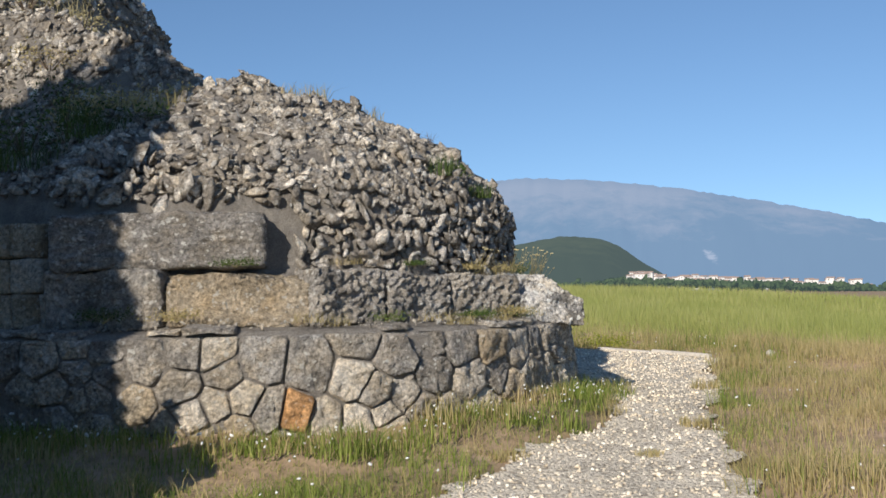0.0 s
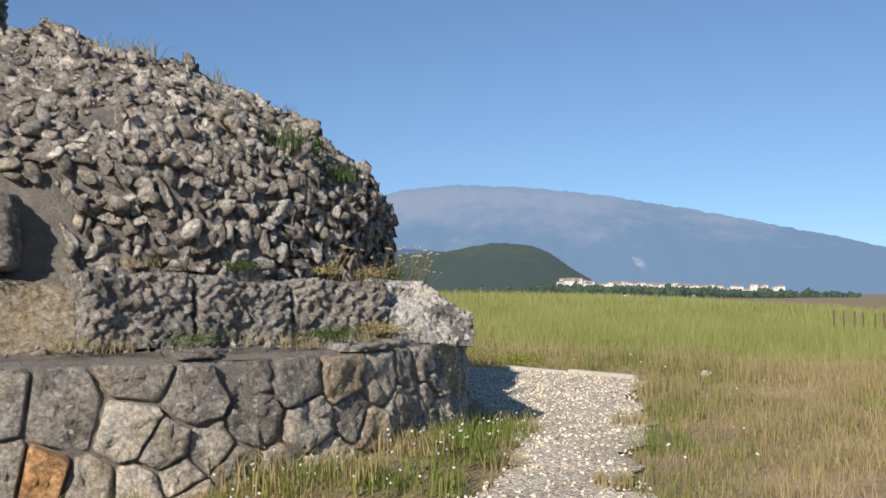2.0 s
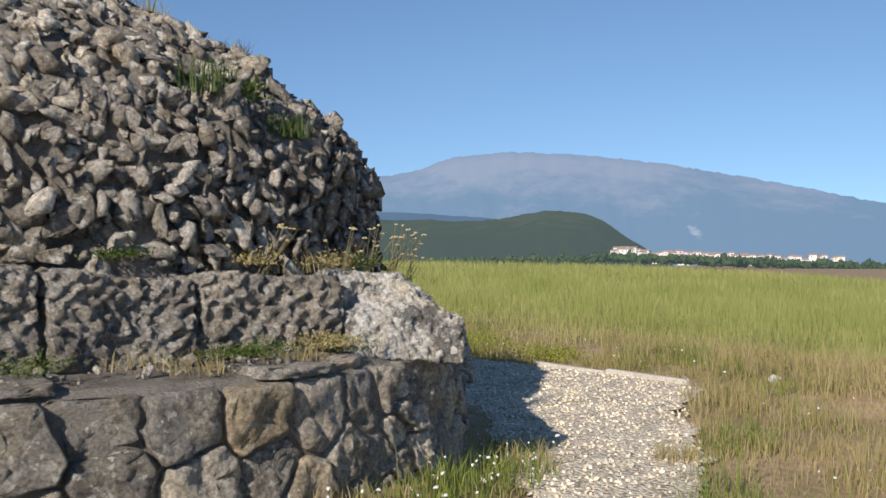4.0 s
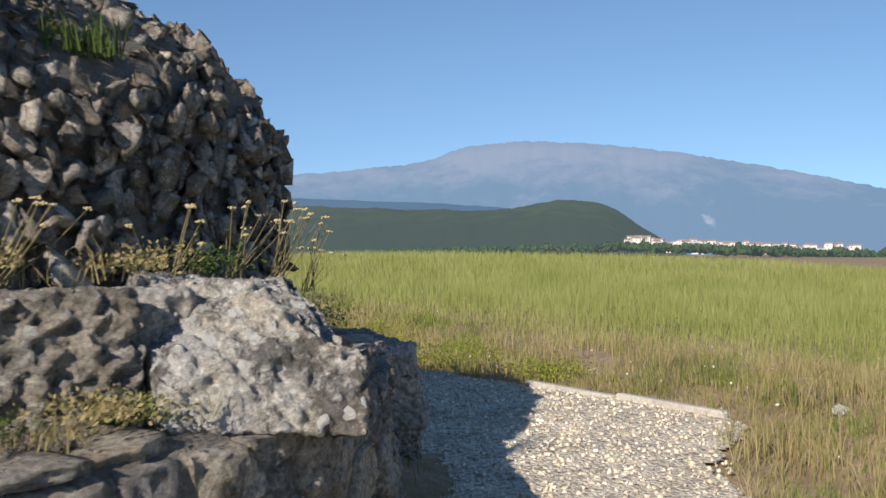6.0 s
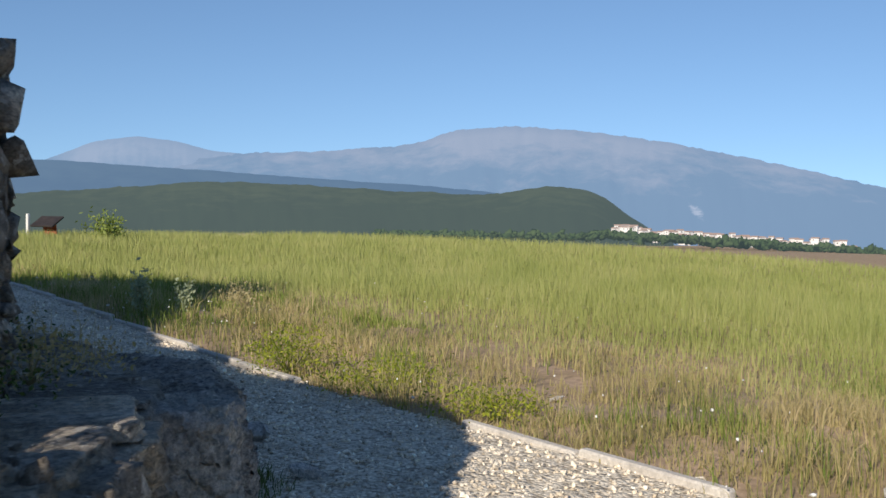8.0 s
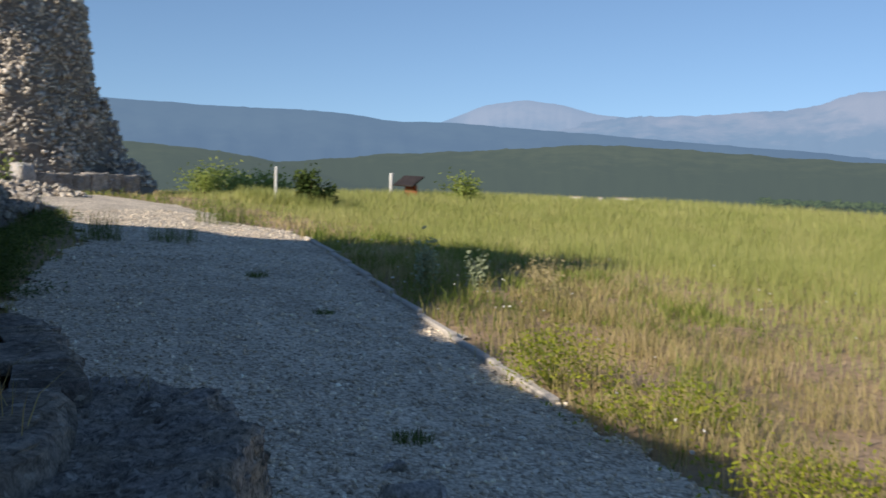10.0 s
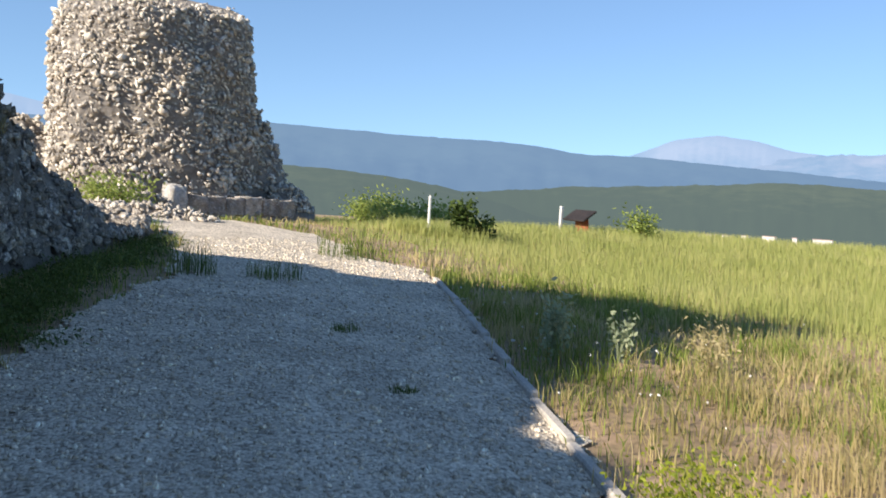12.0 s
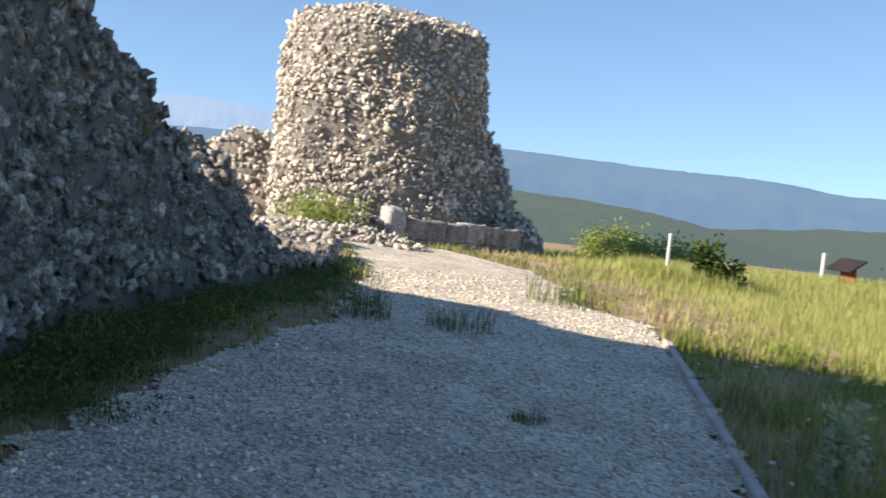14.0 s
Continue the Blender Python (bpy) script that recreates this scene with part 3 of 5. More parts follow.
def ring_place(radius, batter=0.0):
    return lambda s, z, e: on_ring(s / R_PLINTH, radius + e - batter * z, z)


for c in cells(radians(-72) * R_PLINTH, radians(152) * R_PLINTH, -0.02, 0.90, 160, rr):
    cs, cz = sum(p[0] for p in c) / len(c), sum(p[1] for p in c) / len(c)
    phi = math.degrees(cs / R_PLINTH)
    m = M_PLINTH
    if abs(phi - 20.5) < 2.0 and 0.3 < cz < 0.62:
        m = M_ORANGE
    elif rr.random() < (0.5 if cz < 0.5 else 0.12) and -5 < phi < 95:
        m = M_CREAM
    elif rr.random() < 0.16 and -5 < phi < 60:
        m = M_BUFF
    elif rr.random() < (0.65 if cz > 0.62 else 0.15):
        m = M_BLOCK
    part("stone", pillow(c, ring_place(R_PLINTH - 0.04, 0.03), rr), m, tomb, "", smooth=True)
s = radians(-72) * R_PLINTH
while s < radians(150) * R_PLINTH:
    w = rr.uniform(0.26, 0.5)
    z0 = 0.905
    top = 0.965 - 0.12 * float(sstep(95, 125, math.degrees(s / R_PLINTH)))
    c = [(s, z0), (s + w * 0.5, z0 - rr.uniform(-0.02, 0.05)), (s + w, z0), (s + w, top + rr.uniform(-0.03, 0.01)), (s, top + rr.uniform(-0.03, 0.01))]
    if rr.random() < 0.3:
        s += w
        continue
    part("slab", pillow(c, ring_place(R_PLINTH - rr.uniform(0.07, 0.14)), rr, 0.008, rr.uniform(0.01, 0.04), 0.36), M_BLOCK if rr.random() < 0.7 else M_PLINTH, tomb, "", smooth=True)
    s += w


def rough_block(p0, p1, z0, z1, depth, seed, cuts=9, rough=0.03, slope=0.0, chip=0.0, ring=False, hewn=0.0):
    """A big squared block: front face from p0 to p1 in plan, worn edges, hewn face. chip: how far its far upper corner is broken away."""
    p0, p1 = Vector((*p0, 0)), Vector((*p1, 0))
    along = p1 - p0
    w = along.length
    along.normalize()
    back = Vector((-along.y, along.x, 0))
    bm = bmesh.new()
    bmesh.ops.create_cube(bm, size=1.0)
    bmesh.ops.subdivide_edges(bm, edges=bm.edges[:], cuts=cuts, use_grid_fill=True)
    for v in bm.verts:
        x, y, z = v.co * 2
        k = max(abs(x), abs(y), abs(z))
        q = (abs(x) ** 22 + abs(y) ** 22 + abs(z) ** 22) ** (1 / 22)
        x, y, z = x * k / q, y * k / q, z * k / q
        if chip:
            wob = 0.16 * noise.noise((x * 1.9 + seed, y * 1.9, z * 1.9)) + 0.07 * noise.noise((x * 6 + seed, y * 6, z * 6))
            for nx, ny, nz in ((-0.28, -0.76, 0.58), (0.52, -0.42, 0.74)):
                cut = max(0.0, x * nx + y * ny + z * nz - (1.50 - chip * 0.8) + wob)
                x, y, z = x - cut * nx, y - cut * ny, z - cut * nz
        p = p0 + along * (w * (x + 1) / 2) + back * (depth * (y + 1) / 2)
        p.z = z0 + (z1 - z0) * (z + 1) / 2 - slope * (x + 1) / 2
        if ring:
            p.z *= settle(math.degrees(math.atan2(p.x - RING[0], RING[1] - p.y)))
        a = noise.noise(p * 3.1 + Vector((seed, 0, 0))) * rough * 1.2
        b = noise.noise(Vector((p.x * 19 + p.z * 13, p.y * 19, p.z * 19)) + Vector((seed, 3, 0))) * rough * 0.75
        c = noise.noise(p * 42 + Vector((seed, 3, 0))) * rough * 0.5
        if hewn:
            q, r = (p.dot(along) + p.z) * 9, (p.dot(along) - p.z) * 23
            pick = noise.noise((q, r, seed)) + 0.5 * noise.noise((q * 2.1, r * 1.9, seed + 4))
            b += hewn * (pick if pick > 0 else 1.5 * pick)
        p += (-back * (a + b + c) + Vector((0, 0, a * 0.7 + c)) + along * b * 0.4)
        v.co = p
    bmesh.ops.recalc_face_normals(bm, faces=bm.faces)
    return bm


for p0, p1, z0, z1, dep, slope, chip, m, lab in (
        ((-3.02, 7.50), (-2.13, 7.45), 0.93, 1.37, 0.6, 0, 0, M_BLOCK, ""),
        ((-2.10, 7.50), (-1.07, 7.74), 0.93, 1.34, 0.5, 0.02, 0.25, M_BUFF, "buff broken block with a spalled face"),
        ((-1.03, 7.70), (-0.53, 8.14), 0.93, 1.38, 0.5, 0, 0, M_BLOCK, ""),
        ((-0.50, 8.16), (-0.02, 8.62), 0.93, 1.37, 0.5, 0, 0, M_BLOCK, ""),
        ((0.00, 8.64), (0.56, 9.12), 0.93, 1.38, 0.5, 0.02, 0, M_BLOCK, ""),
        ((0.49, 9.13), (0.68, 9.38), 0.93, 1.36, 0.5, 0.02, 0.2, M_PALE, "pale freshly broken block"),
        ((0.62, 9.06), (1.18, 9.34), 0.92, 1.41, 0.88, 0.06, 0.80, M_CRUST, "white broken block with lichen spots"),
        ((0.98, 10.0), (1.04, 10.45), 0.90, 1.10, 0.5, 0.06, 0.3, M_PLINTH, ""),
        ((-2.95, 7.42), (-1.38, 7.66), 1.37, 1.80, 0.62, 0, 0, M_BLOCK, "big projecting grey block"),
        ((-1.36, 8.02), (-0.98, 8.32), 1.37, 1.76, 0.35, 0, 0, M_BLOCK, ""),
        ((1.20, 11.95), (0.60, 13.08), -0.1, 0.80, 0.95, 0, 0.2, M_FLECK, "flat-topped grey block on the tomb's far side"),
        ((1.22, 11.45), (1.10, 11.95), 0.35, 0.86, 0.5, 0.04, 0.3, M_PALE, "broken block with a pale top"),
        ((0.42, 13.32), (-0.36, 14.08), -0.1, 0.58, 0.9, 0.04, 0.3, M_FLECK, "low worn block at the path's edge")):
    part("block", rough_block(p0, p1, z0, z1, dep, p0[0] * 7.3, 44 if -1.2 < p0[0] < 1.3 else 24, 0.040, slope, chip, True, 0.022 if m is M_BLOCK and z0 > 0.5 else 0.0), m, tomb, lab, smooth=True)

for course in range(3):
    s = -4.75 + 0.17 * (course % 2)
    while s < -3.1:
        w = rr.uniform(0.24, 0.42)
        e = min(s + w, -3.05)
        part("ashlar", rough_block((s, 7.60 - 0.28 * (s + 3.05)), (e - 0.012, 7.60 - 0.28 * (e + 3.05)), 0.94 + 0.275 * course, 1.205 + 0.275 * course, 0.4, s * 5.1 + course, 8, 0.022), M_CREAM if rr.random() < 0.3 else M_BUFF, tomb, "", smooth=True)
        s = e

# cobbles of the core: the lower drum, course by course
rng = np.random.default_rng(21)
rows_p, rows_n, rows_s = [], [], []
z = 0.96
while z < 2.28:
    phi = radians(-20)
    while phi < radians(125):
        size = rng.uniform(0.036, 0.062)
        bulgez = 0.10 * max(0, z - 2.0)
        r = float(np.interp(z * settle(math.degrees(phi)), [1.2, 1.75, 2.02, 2.32], [R_CORE, R_CORE, 2.62, 2.35])) * (1 + 0.062 * float(sstep(85, 108, math.degrees(phi)))) - 0.012 + rng.normal(scale=0.014) + 0.02 * float(np.interp(z, [1.95, 2.05, 2.2], [0, 1, 0]))
        zz = z + rng.normal(scale=0.018)
        hx, hy = RING[0] + (r - 0.22) * math.sin(phi), RING[1] - (r - 0.22) * math.cos(phi)
        if zz > 1.5 and float(mound_height(hx, hy)) < zz - 0.03:
            phi += size * 1.55 / R_CORE
            continue
        if not (math.degrees(phi) < 22 and z < 1.9) and not (math.degrees(phi) < 76 and z < 1.40):
            rows_p.append(on_ring(phi, r, zz)[:])
            rows_n.append((math.sin(phi), -math.cos(phi), 0.1))
            rows_s.append(size * math.exp(rng.normal(scale=0.24)) * 1.12)
        phi += size * 1.55 / R_CORE
    z += 0.080
rows_p, rows_n, rows_s = np.array(rows_p), np.array(rows_n), np.array(rows_s)
ang = np.degrees(np.arctan2(rows_p[:, 0] - RING[0], RING[1] - rows_p[:, 1]))
close = np.nonzero((ang > 38) & (ang < 92) & (rows_p[:, 2] < 2.1) & (rows_p[:, 2] > 1.1))[0][::2][:300]
rest = np.setdiff1d(np.arange(len(rows_p)), close)
cob = obj("cobble_rubble", scatter_stones("cobble_rubble", rows_p[rest], rows_n[rest], rows_s[rest], FINE[:4] + COARSE[:6], rng), M_RUBBLE, tomb)
tagged(cob, "grey limestone cobbles in mortar", kind="stuff")
kit = [np_mesh("cobble", *FINE[k]) for k in range(8)]
for me in kit:
    me.materials.append(M_RUBBLE_PART)
RF = frames_from(rows_n[close], rng)
for j, i in enumerate(close):
    c = new("cobble", kit[j % 8])
    c.parent = tomb
    c.matrix_basis = Matrix.Translation(rows_p[i]) @ Matrix(RF[j].tolist()).to_4x4() @ Matrix.Scale(rows_s[i], 4)


def mound_stones(name, count, x0, x1, y0, y1, lo, hi, kit, seed, skip=None, material=M_RUBBLE):
    """Stones bedded all over the rubble core, as thick on steep faces as on flat ones."""
    r = np.random.default_rng(seed)
    X, Y = r.uniform(x0, x1, count * 9), r.uniform(y0, y1, count * 9)
    H = mound_height(X, Y)
    e = 0.06
    gx, gy = (mound_height(X + e, Y) - mound_height(X - e, Y)) / (2 * e), (mound_height(X, Y + e) - mound_height(X, Y - e)) / (2 * e)
    gx, gy = np.clip(gx, -6, 6), np.clip(gy, -6, 6)
    area = np.sqrt(1 + gx * gx + gy * gy)
    ok = (H > 0.06) & (r.uniform(0, 4.0, X.size) < area)
    if skip is not None:
        ok &= ~skip(X, Y, H)
    idx = np.nonzero(ok)[0][:count]
    P = np.stack([X, Y, H + np.where(Y > 14, ground(X, Y) * 0.9, 0)], 1)[idx]
    N = np.stack([-gx, -gy, np.ones_like(gx)], 1)[idx]
    N /= np.linalg.norm(N, axis=1)[:, None]
    S = r.uniform(lo, hi, len(idx)) * np.exp(np.clip(r.normal(scale=0.32, size=len(idx)), -0.7, 0.4))
    P = P - N * (S * 0.08)[:, None]
    ob = obj(name, scatter_stones(name, P, N, S, kit, r, 0.35), material, tomb)
    return tagged(ob, "weathered grey limestone rubble bedded in the core", kind="stuff")


def in_drum(X, Y, H):
    r = np.hypot(X - RING[0], Y - RING[1])
    return (r > R_CORE - 0.2) & (H < 2.0) & (Y < 12)


mound_stones("dome_rubble", 10500, -6.5, 0.6, 7.6, 13.4, 0.046, 0.076, FINE[:5] + COARSE[:5], 31, in_drum)
mound_stones("mound_rubble", 18000, -11, -0.2, 12.6, 23, 0.05, 0.085, COARSE, 32)
mound_stones("mound_foot_rubble", 3500, -7.0, 0.4, 12.8, 20, 0.045, 0.08, COARSE, 33, lambda X, Y, H: H > 0.7)


# ---- the tall stump beyond ----
stump = thing("ruined_tower", "tall round stump of a rubble-built Roman tomb in sun", "ruin")
TZ = float(ground(*TOWER))
TH = 5.62


def stump_r(phi, z):
    """Radius of the stump by angle and height."""
    k = z / TH
    r = 2.86 - 0.55 * k ** 1.2 + 0.12 * math.sin(3 * phi + 1) + 0.10 * math.sin(5 * phi + k * 4)
    r += 0.20 * noise.noise((math.cos(phi) * 2.2, math.sin(phi) * 2.2, z * 0.8)) + 0.08 * noise.noise((math.cos(phi) * 6, math.sin(phi) * 6, z * 2.4))
    r -= 0.42 * max(0.0, 1 - (TH - z) / 0.6) ** 2
    return r


def stump_top(phi):
    return TH - 0.22 + 0.45 * noise.noise((math.cos(phi) * 2, math.sin(phi) * 2, 7.0)) + 0.15 * noise.noise((math.cos(phi) * 6, math.sin(phi) * 6, 3.0))


bm = bmesh.new()
NP, NZ = 96, 34
rows = []
for j in range(NZ):
    row = []
    for i in range(NP):
        phi = 2 * math.pi * i / NP
        z = stump_top(phi) * j / (NZ - 1)
        r = stump_r(phi, z)
        row.append(bm.verts.new((TOWER[0] + r * math.sin(phi), TOWER[1] - r * math.cos(phi), TZ - 0.3 + z + 0.3 * j / (NZ - 1))))
    rows.append(row)
for a, b in zip(rows, rows[1:]):
    for i in range(NP):
        bm.faces.new((a[i], a[(i + 1) % NP], b[(i + 1) % NP], b[i]))
mid = bm.verts.new((TOWER[0], TOWER[1], TZ + TH + 0.30))
for i in range(NP):
    bm.faces.new((rows[-1][i], rows[-1][(i + 1) % NP], mid))
part("mortar_core", bm, M_MORTAR, stump, "lime mortar core")
rng = np.random.default_rng(51)
P, N, S = [], [], []
z = 0.05
while z < TH + 0.1:
    phi = radians(-75)
    while phi < radians(150):
        size = rng.uniform(0.05, 0.085)
        zt = stump_top(phi)
        if z < zt + 0.05:
            r = stump_r(phi, min(z, zt)) + rng.normal(scale=0.03) - 0.01
            P.append((TOWER[0] + r * math.sin(phi), TOWER[1] - r * math.cos(phi), TZ + z + rng.normal(scale=0.025)))
            N.append((math.sin(phi), -math.cos(phi), 0.15))
            S.append(size * math.exp(rng.normal(scale=0.25)) * 1.2)
        phi += size * 1.7 / 2.8
    z += 0.112
for _ in range(500):
    phi, k = rng.uniform(0, 2 * math.pi), math.sqrt(rng.random())
    r = stump_r(phi, stump_top(phi)) * k
    P.append((TOWER[0] + r * math.sin(phi), TOWER[1] - r * math.cos(phi), TZ + TH + 0.25 + (stump_top(phi) - TH - 0.25) * k))
    N.append((0, 0, 1))
    S.append(rng.uniform(0.06, 0.12))
st = obj("tower_rubble", scatter_stones("tower_rubble", np.array(P), np.array(N), np.array(S), COARSE, rng), M_TOWER, stump)
tagged(st, "sunlit buff and grey limestone rubble in courses", kind="stuff")


def heap(name, cx, cy, rx, ry, h, turn, count, seed, label, category="ruin", lo=0.06, hi=0.13, material=M_TOWER, power=0.8):
    """A broken lump of rubble core standing on the ground."""
    ob = thing(name, label, category)
    r = np.random.default_rng(seed)
    ct, sn = math.cos(turn), math.sin(turn)

    def top(u, v):
        q = np.clip(1 - u * u - v * v, 0, 1) ** power
        return h * q * (1 + 0.22 * vnoise(u, v, 0.35, seed * 0.37))

    n = 40
    us = np.linspace(-1, 1, n)
    U, V = np.meshgrid(us, us)
    X, Y = cx + U * rx * ct - V * ry * sn, cy + U * rx * sn + V * ry * ct
    Z = ground(X, Y) + top(U, V) - 0.06
    i = (np.arange(n - 1)[:, None] * n + np.arange(n - 1)[None, :]).ravel()
    F = np.stack([i, i + 1, i + n + 1, i + n], 1)
    obj("core", np_mesh(name + "_core", np.stack([X.ravel(), Y.ravel(), Z.ravel()], 1), F), M_MORTAR, ob)
    u, v = r.uniform(-1, 1, count * 3), r.uniform(-1, 1, count * 3)
    ok = np.nonzero(u * u + v * v < 0.97)[0][:count]
    u, v = u[ok], v[ok]
    X, Y = cx + u * rx * ct - v * ry * sn, cy + u * rx * sn + v * ry * ct
    Pn = np.stack([X, Y, ground(X, Y) + top(u, v)], 1)
    Nn = np.stack([u * ct - v * sn, u * sn + v * ct, np.full(len(u), 0.5)], 1)
    Nn /= np.linalg.norm(Nn, axis=1)[:, None]
    stn = obj("rubble", scatter_stones(name + "_rubble", Pn, Nn, r.uniform(lo, hi, len(u)), COARSE, r, 0.4), material, ob)
    tagged(stn, kind="stuff")
    return ob


heap("rubble_lump", -18.7, 34.3, 1.1, 1.4, 2.7, 0.3, 700, 61, "broken rubble lump leaning against the tall stump", power=0.5)
heap("rubble_lump", -17.6, 34.6, 0.8, 1.2, 1.0, 0.3, 300, 62, "low rubble footing at the foot of the stump", power=0.5)
heap("rubble_heap", -22.3, 29.4, 2.2, 1.7, 2.2, 0.6, 900, 63, "sunlit rubble slope beside the tall stump")
heap("rubble_heap", -11.9, 21.9, 0.8, 0.75, 1.15, 0.2, 400, 64, "rounded grey rubble lump behind the mound", material=M_RUBBLE, power=0.6)
heap("stone_spill", -12.6, 24.6, 1.9, 0.8, 0.25, 0.5, 500, 65, "pale loose stones spilled by the path", "stones", 0.04, 0.09)

# remains of the stump's own facing: a low wall of blocks in front
foot = thing("low_wall", "low remains of squared facing blocks before the stump", "wall")
wall_a, wall_b = Vector((-16.55, 30.0, 0)), Vector((-16.3, 33.6, 0))
for k in range(6):
    a, b = wall_a.lerp(wall_b, k / 6 + 0.001), wall_a.lerp(wall_b, (k + 1) / 6 - 0.001)
    gz = float(ground(a.x, a.y))
    for lvl in range(2):
        part("block", rough_block((a.x, a.y), (b.x, b.y), gz - 0.25 + 0.42 * lvl, gz + 0.20 + 0.42 * lvl + rr.uniform(-0.03, 0.03), 0.45, k * 3.3 + lvl, 8, 0.05), M_BLOCK, foot, "", smooth=True)
gz = float(ground(-16.7, 29.4))
part("upright_block", rough_block((-16.62, 29.52), (-16.52, 29.95), gz - 0.25, gz + 0.80, 0.45, 9.1, 5, 0.05), M_PALE, foot, "pale upright block at the wall's end", smooth=True)
heap("rubble_footing", -16.9, 28.6, 0.7, 1.2, 0.62, 0.1, 300, 66, "grey rubble footing beside the upright block", material=M_RUBBLE, power=0.5)

# unseen rubble masses, added to cast the shade on the tomb's south-west side
heap("shade_wall", -7.5, 3.9, 3.9, 0.9, 7.4, 0.0, 1900, 67, "tall unseen rubble mass, added to shade the tomb", "wall", 0.07, 0.13, M_RUBBLE, power=0.45)
heap("shade_wall", -3.3, 4.5, 1.0, 0.7, 1.6, 0.3, 300, 68, "low unseen rubble mass, added to shade the tomb's foot", "wall", 0.06, 0.12, M_RUBBLE, power=0.25)


# ---- grass and plants ----
def blades(P, H, W, rng, lean=0.35, tip_only=False, up=None):
    """Vertices and triangles of grass blades at points P, of heights H and widths W."""
    n = len(P)
    a = rng.uniform(0, 2 * math.pi, n)
    side = np.stack([np.cos(a), np.sin(a), np.zeros(n)], 1) * (W / 2)[:, None]
    b = rng.uniform(0, 2 * math.pi, n)
    k = np.abs(rng.normal(scale=lean, size=n))
    bend = np.stack([np.cos(b) * k, np.sin(b) * k, np.zeros(n)], 1) * H[:, None]
    upv = np.array([0, 0, 1.0]) * H[:, None]
    if tip_only:
        V = np.stack([P - side, P + side, P + bend + upv * 0.95], 1)
        F = np.array([[0, 1, 2]])
        m = 3
    else:
        mid = P + bend * 0.3 + upv * 0.6
        V = np.stack([P - side, P + side, mid - side * 0.7, mid + side * 0.7, P + bend + upv * 0.97], 1)
        F = np.array([[0, 1, 2], [1, 3, 2], [2, 3, 4]])
        m = 5
    FF = (F[None] + (np.arange(n) * m)[:, None, None]).reshape(-1, 3)
    return V.reshape(-1, 3), FF


def join(lots):
    Vs, Fs, base = [], [], 0
    for V, F in lots:
        Vs.append(V)
        Fs.append(F + base)
        base += len(V)
    return np.concatenate(Vs), np.concatenate(Fs)


def kerb_side(x, y):
    """Distance out from the line of the kerb, to its field side."""
    return (x - KERB_A[0]) * 0.774 + (y - KERB_A[1]) * 0.633


def far_side(x, y):
    """The same, but the dry strip narrows to the north."""
    return kerb_side(x, y) + 0.38 * np.maximum(0, y - 19.5)


def bare(x, y):
    r = np.hypot(x - RING[0], y - RING[1])
    return (inside(GRAVEL, x + 0.14 * vnoise(x, y, 0.3, 2.0), y + 0.14 * vnoise(x, y, 0.3, 4.0)) | (r < R_PLINTH + 0.02) | (mound_height(x, y) > 0.12)
            | (np.hypot(x - TOWER[0], y - TOWER[1]) < 3.3))


def lawn(name, count, box, height, width, density, seed, material, label, lean=0.35, tip_only=False):
    r = np.random.default_rng(seed)
    X, Y = r.uniform(box[0], box[1], count), r.uniform(box[2], box[3], count)
    keep = (~bare(X, Y)) & (r.uniform(size=count) < density(X, Y))
    X, Y = X[keep], Y[keep]
    H = height(X, Y) * r.uniform(0.55, 1.3, len(X))
    W = width(X, Y) * r.uniform(0.7, 1.3, len(X))
    P = np.stack([X, Y, ground(X, Y) - 0.02], 1)
    V, F = blades(P, H, W, r, lean, tip_only)
    ob = obj(name, np_mesh(name, V, F), material)
    return tagged(ob, label, "grass", kind="stuff")


def eye_distance(x, y):
    return np.hypot(x - 1.6, y - 10)


# tall green field
lawn("field_grass", 950000, (-26, 34, 12, 56), lambda x, y: 0.20 + 0.13 * sstep(3.5, 9, far_side(x, y)), lambda x, y: 0.004 + 0.0007 * eye_distance(x, y),
     lambda x, y: sstep(2.2, 6.5, far_side(x, y) + 1.6 * vnoise(x, y, 3.0)) * sstep(1.0, 0.0, eye_distance(x, y) / 60) * (0.45 + 0.55 * sstep(30, 8, kerb_side(x, y))), 71, M_FIELD,
     "tall yellow-green field grass", 0.25, True)
# dry strip between path and field
lawn("dry_grass", 300000, (-20, 22, -2, 40), lambda x, y: 0.08 + 0.17 * sstep(-0.2, 1.0, vnoise(x, y, 1.1, 6.0)), lambda x, y: 0.004 + 0.0009 * eye_distance(x, y),
     lambda x, y: (0.22 + 0.78 * sstep(-0.6, 0.4, vnoise(x, y, 1.4, 3.0) + 0.5 * vnoise(x, y, 0.5, 1.0))) * sstep(11, 4, kerb_side(x, y)) * (0.25 + 0.75 * sstep(22, 6, eye_distance(x, y))), 72, M_DRY,
     "thin dry straw-coloured grass on bare earth", 0.5)
# greener grass along the kerb, the walls and behind
lawn("verge_grass", 110000, (-14, 12, 2, 32), lambda x, y: 0.10 + 0.14 * sstep(-0.1, 0.8, vnoise(x, y, 0.8, 9.0)), lambda x, y: 0.004 + 0.0008 * eye_distance(x, y),
     lambda x, y: np.where(edge_distance(GRAVEL, x, y) < 0.9 + 0.5 * vnoise(x, y, 0.9, 2.0), 0.9, 0.06) * np.where(kerb_side(x, y) > -0.2, 0.55, 1.0), 73, M_GREEN,
     "short green grass along the path edge", 0.45)


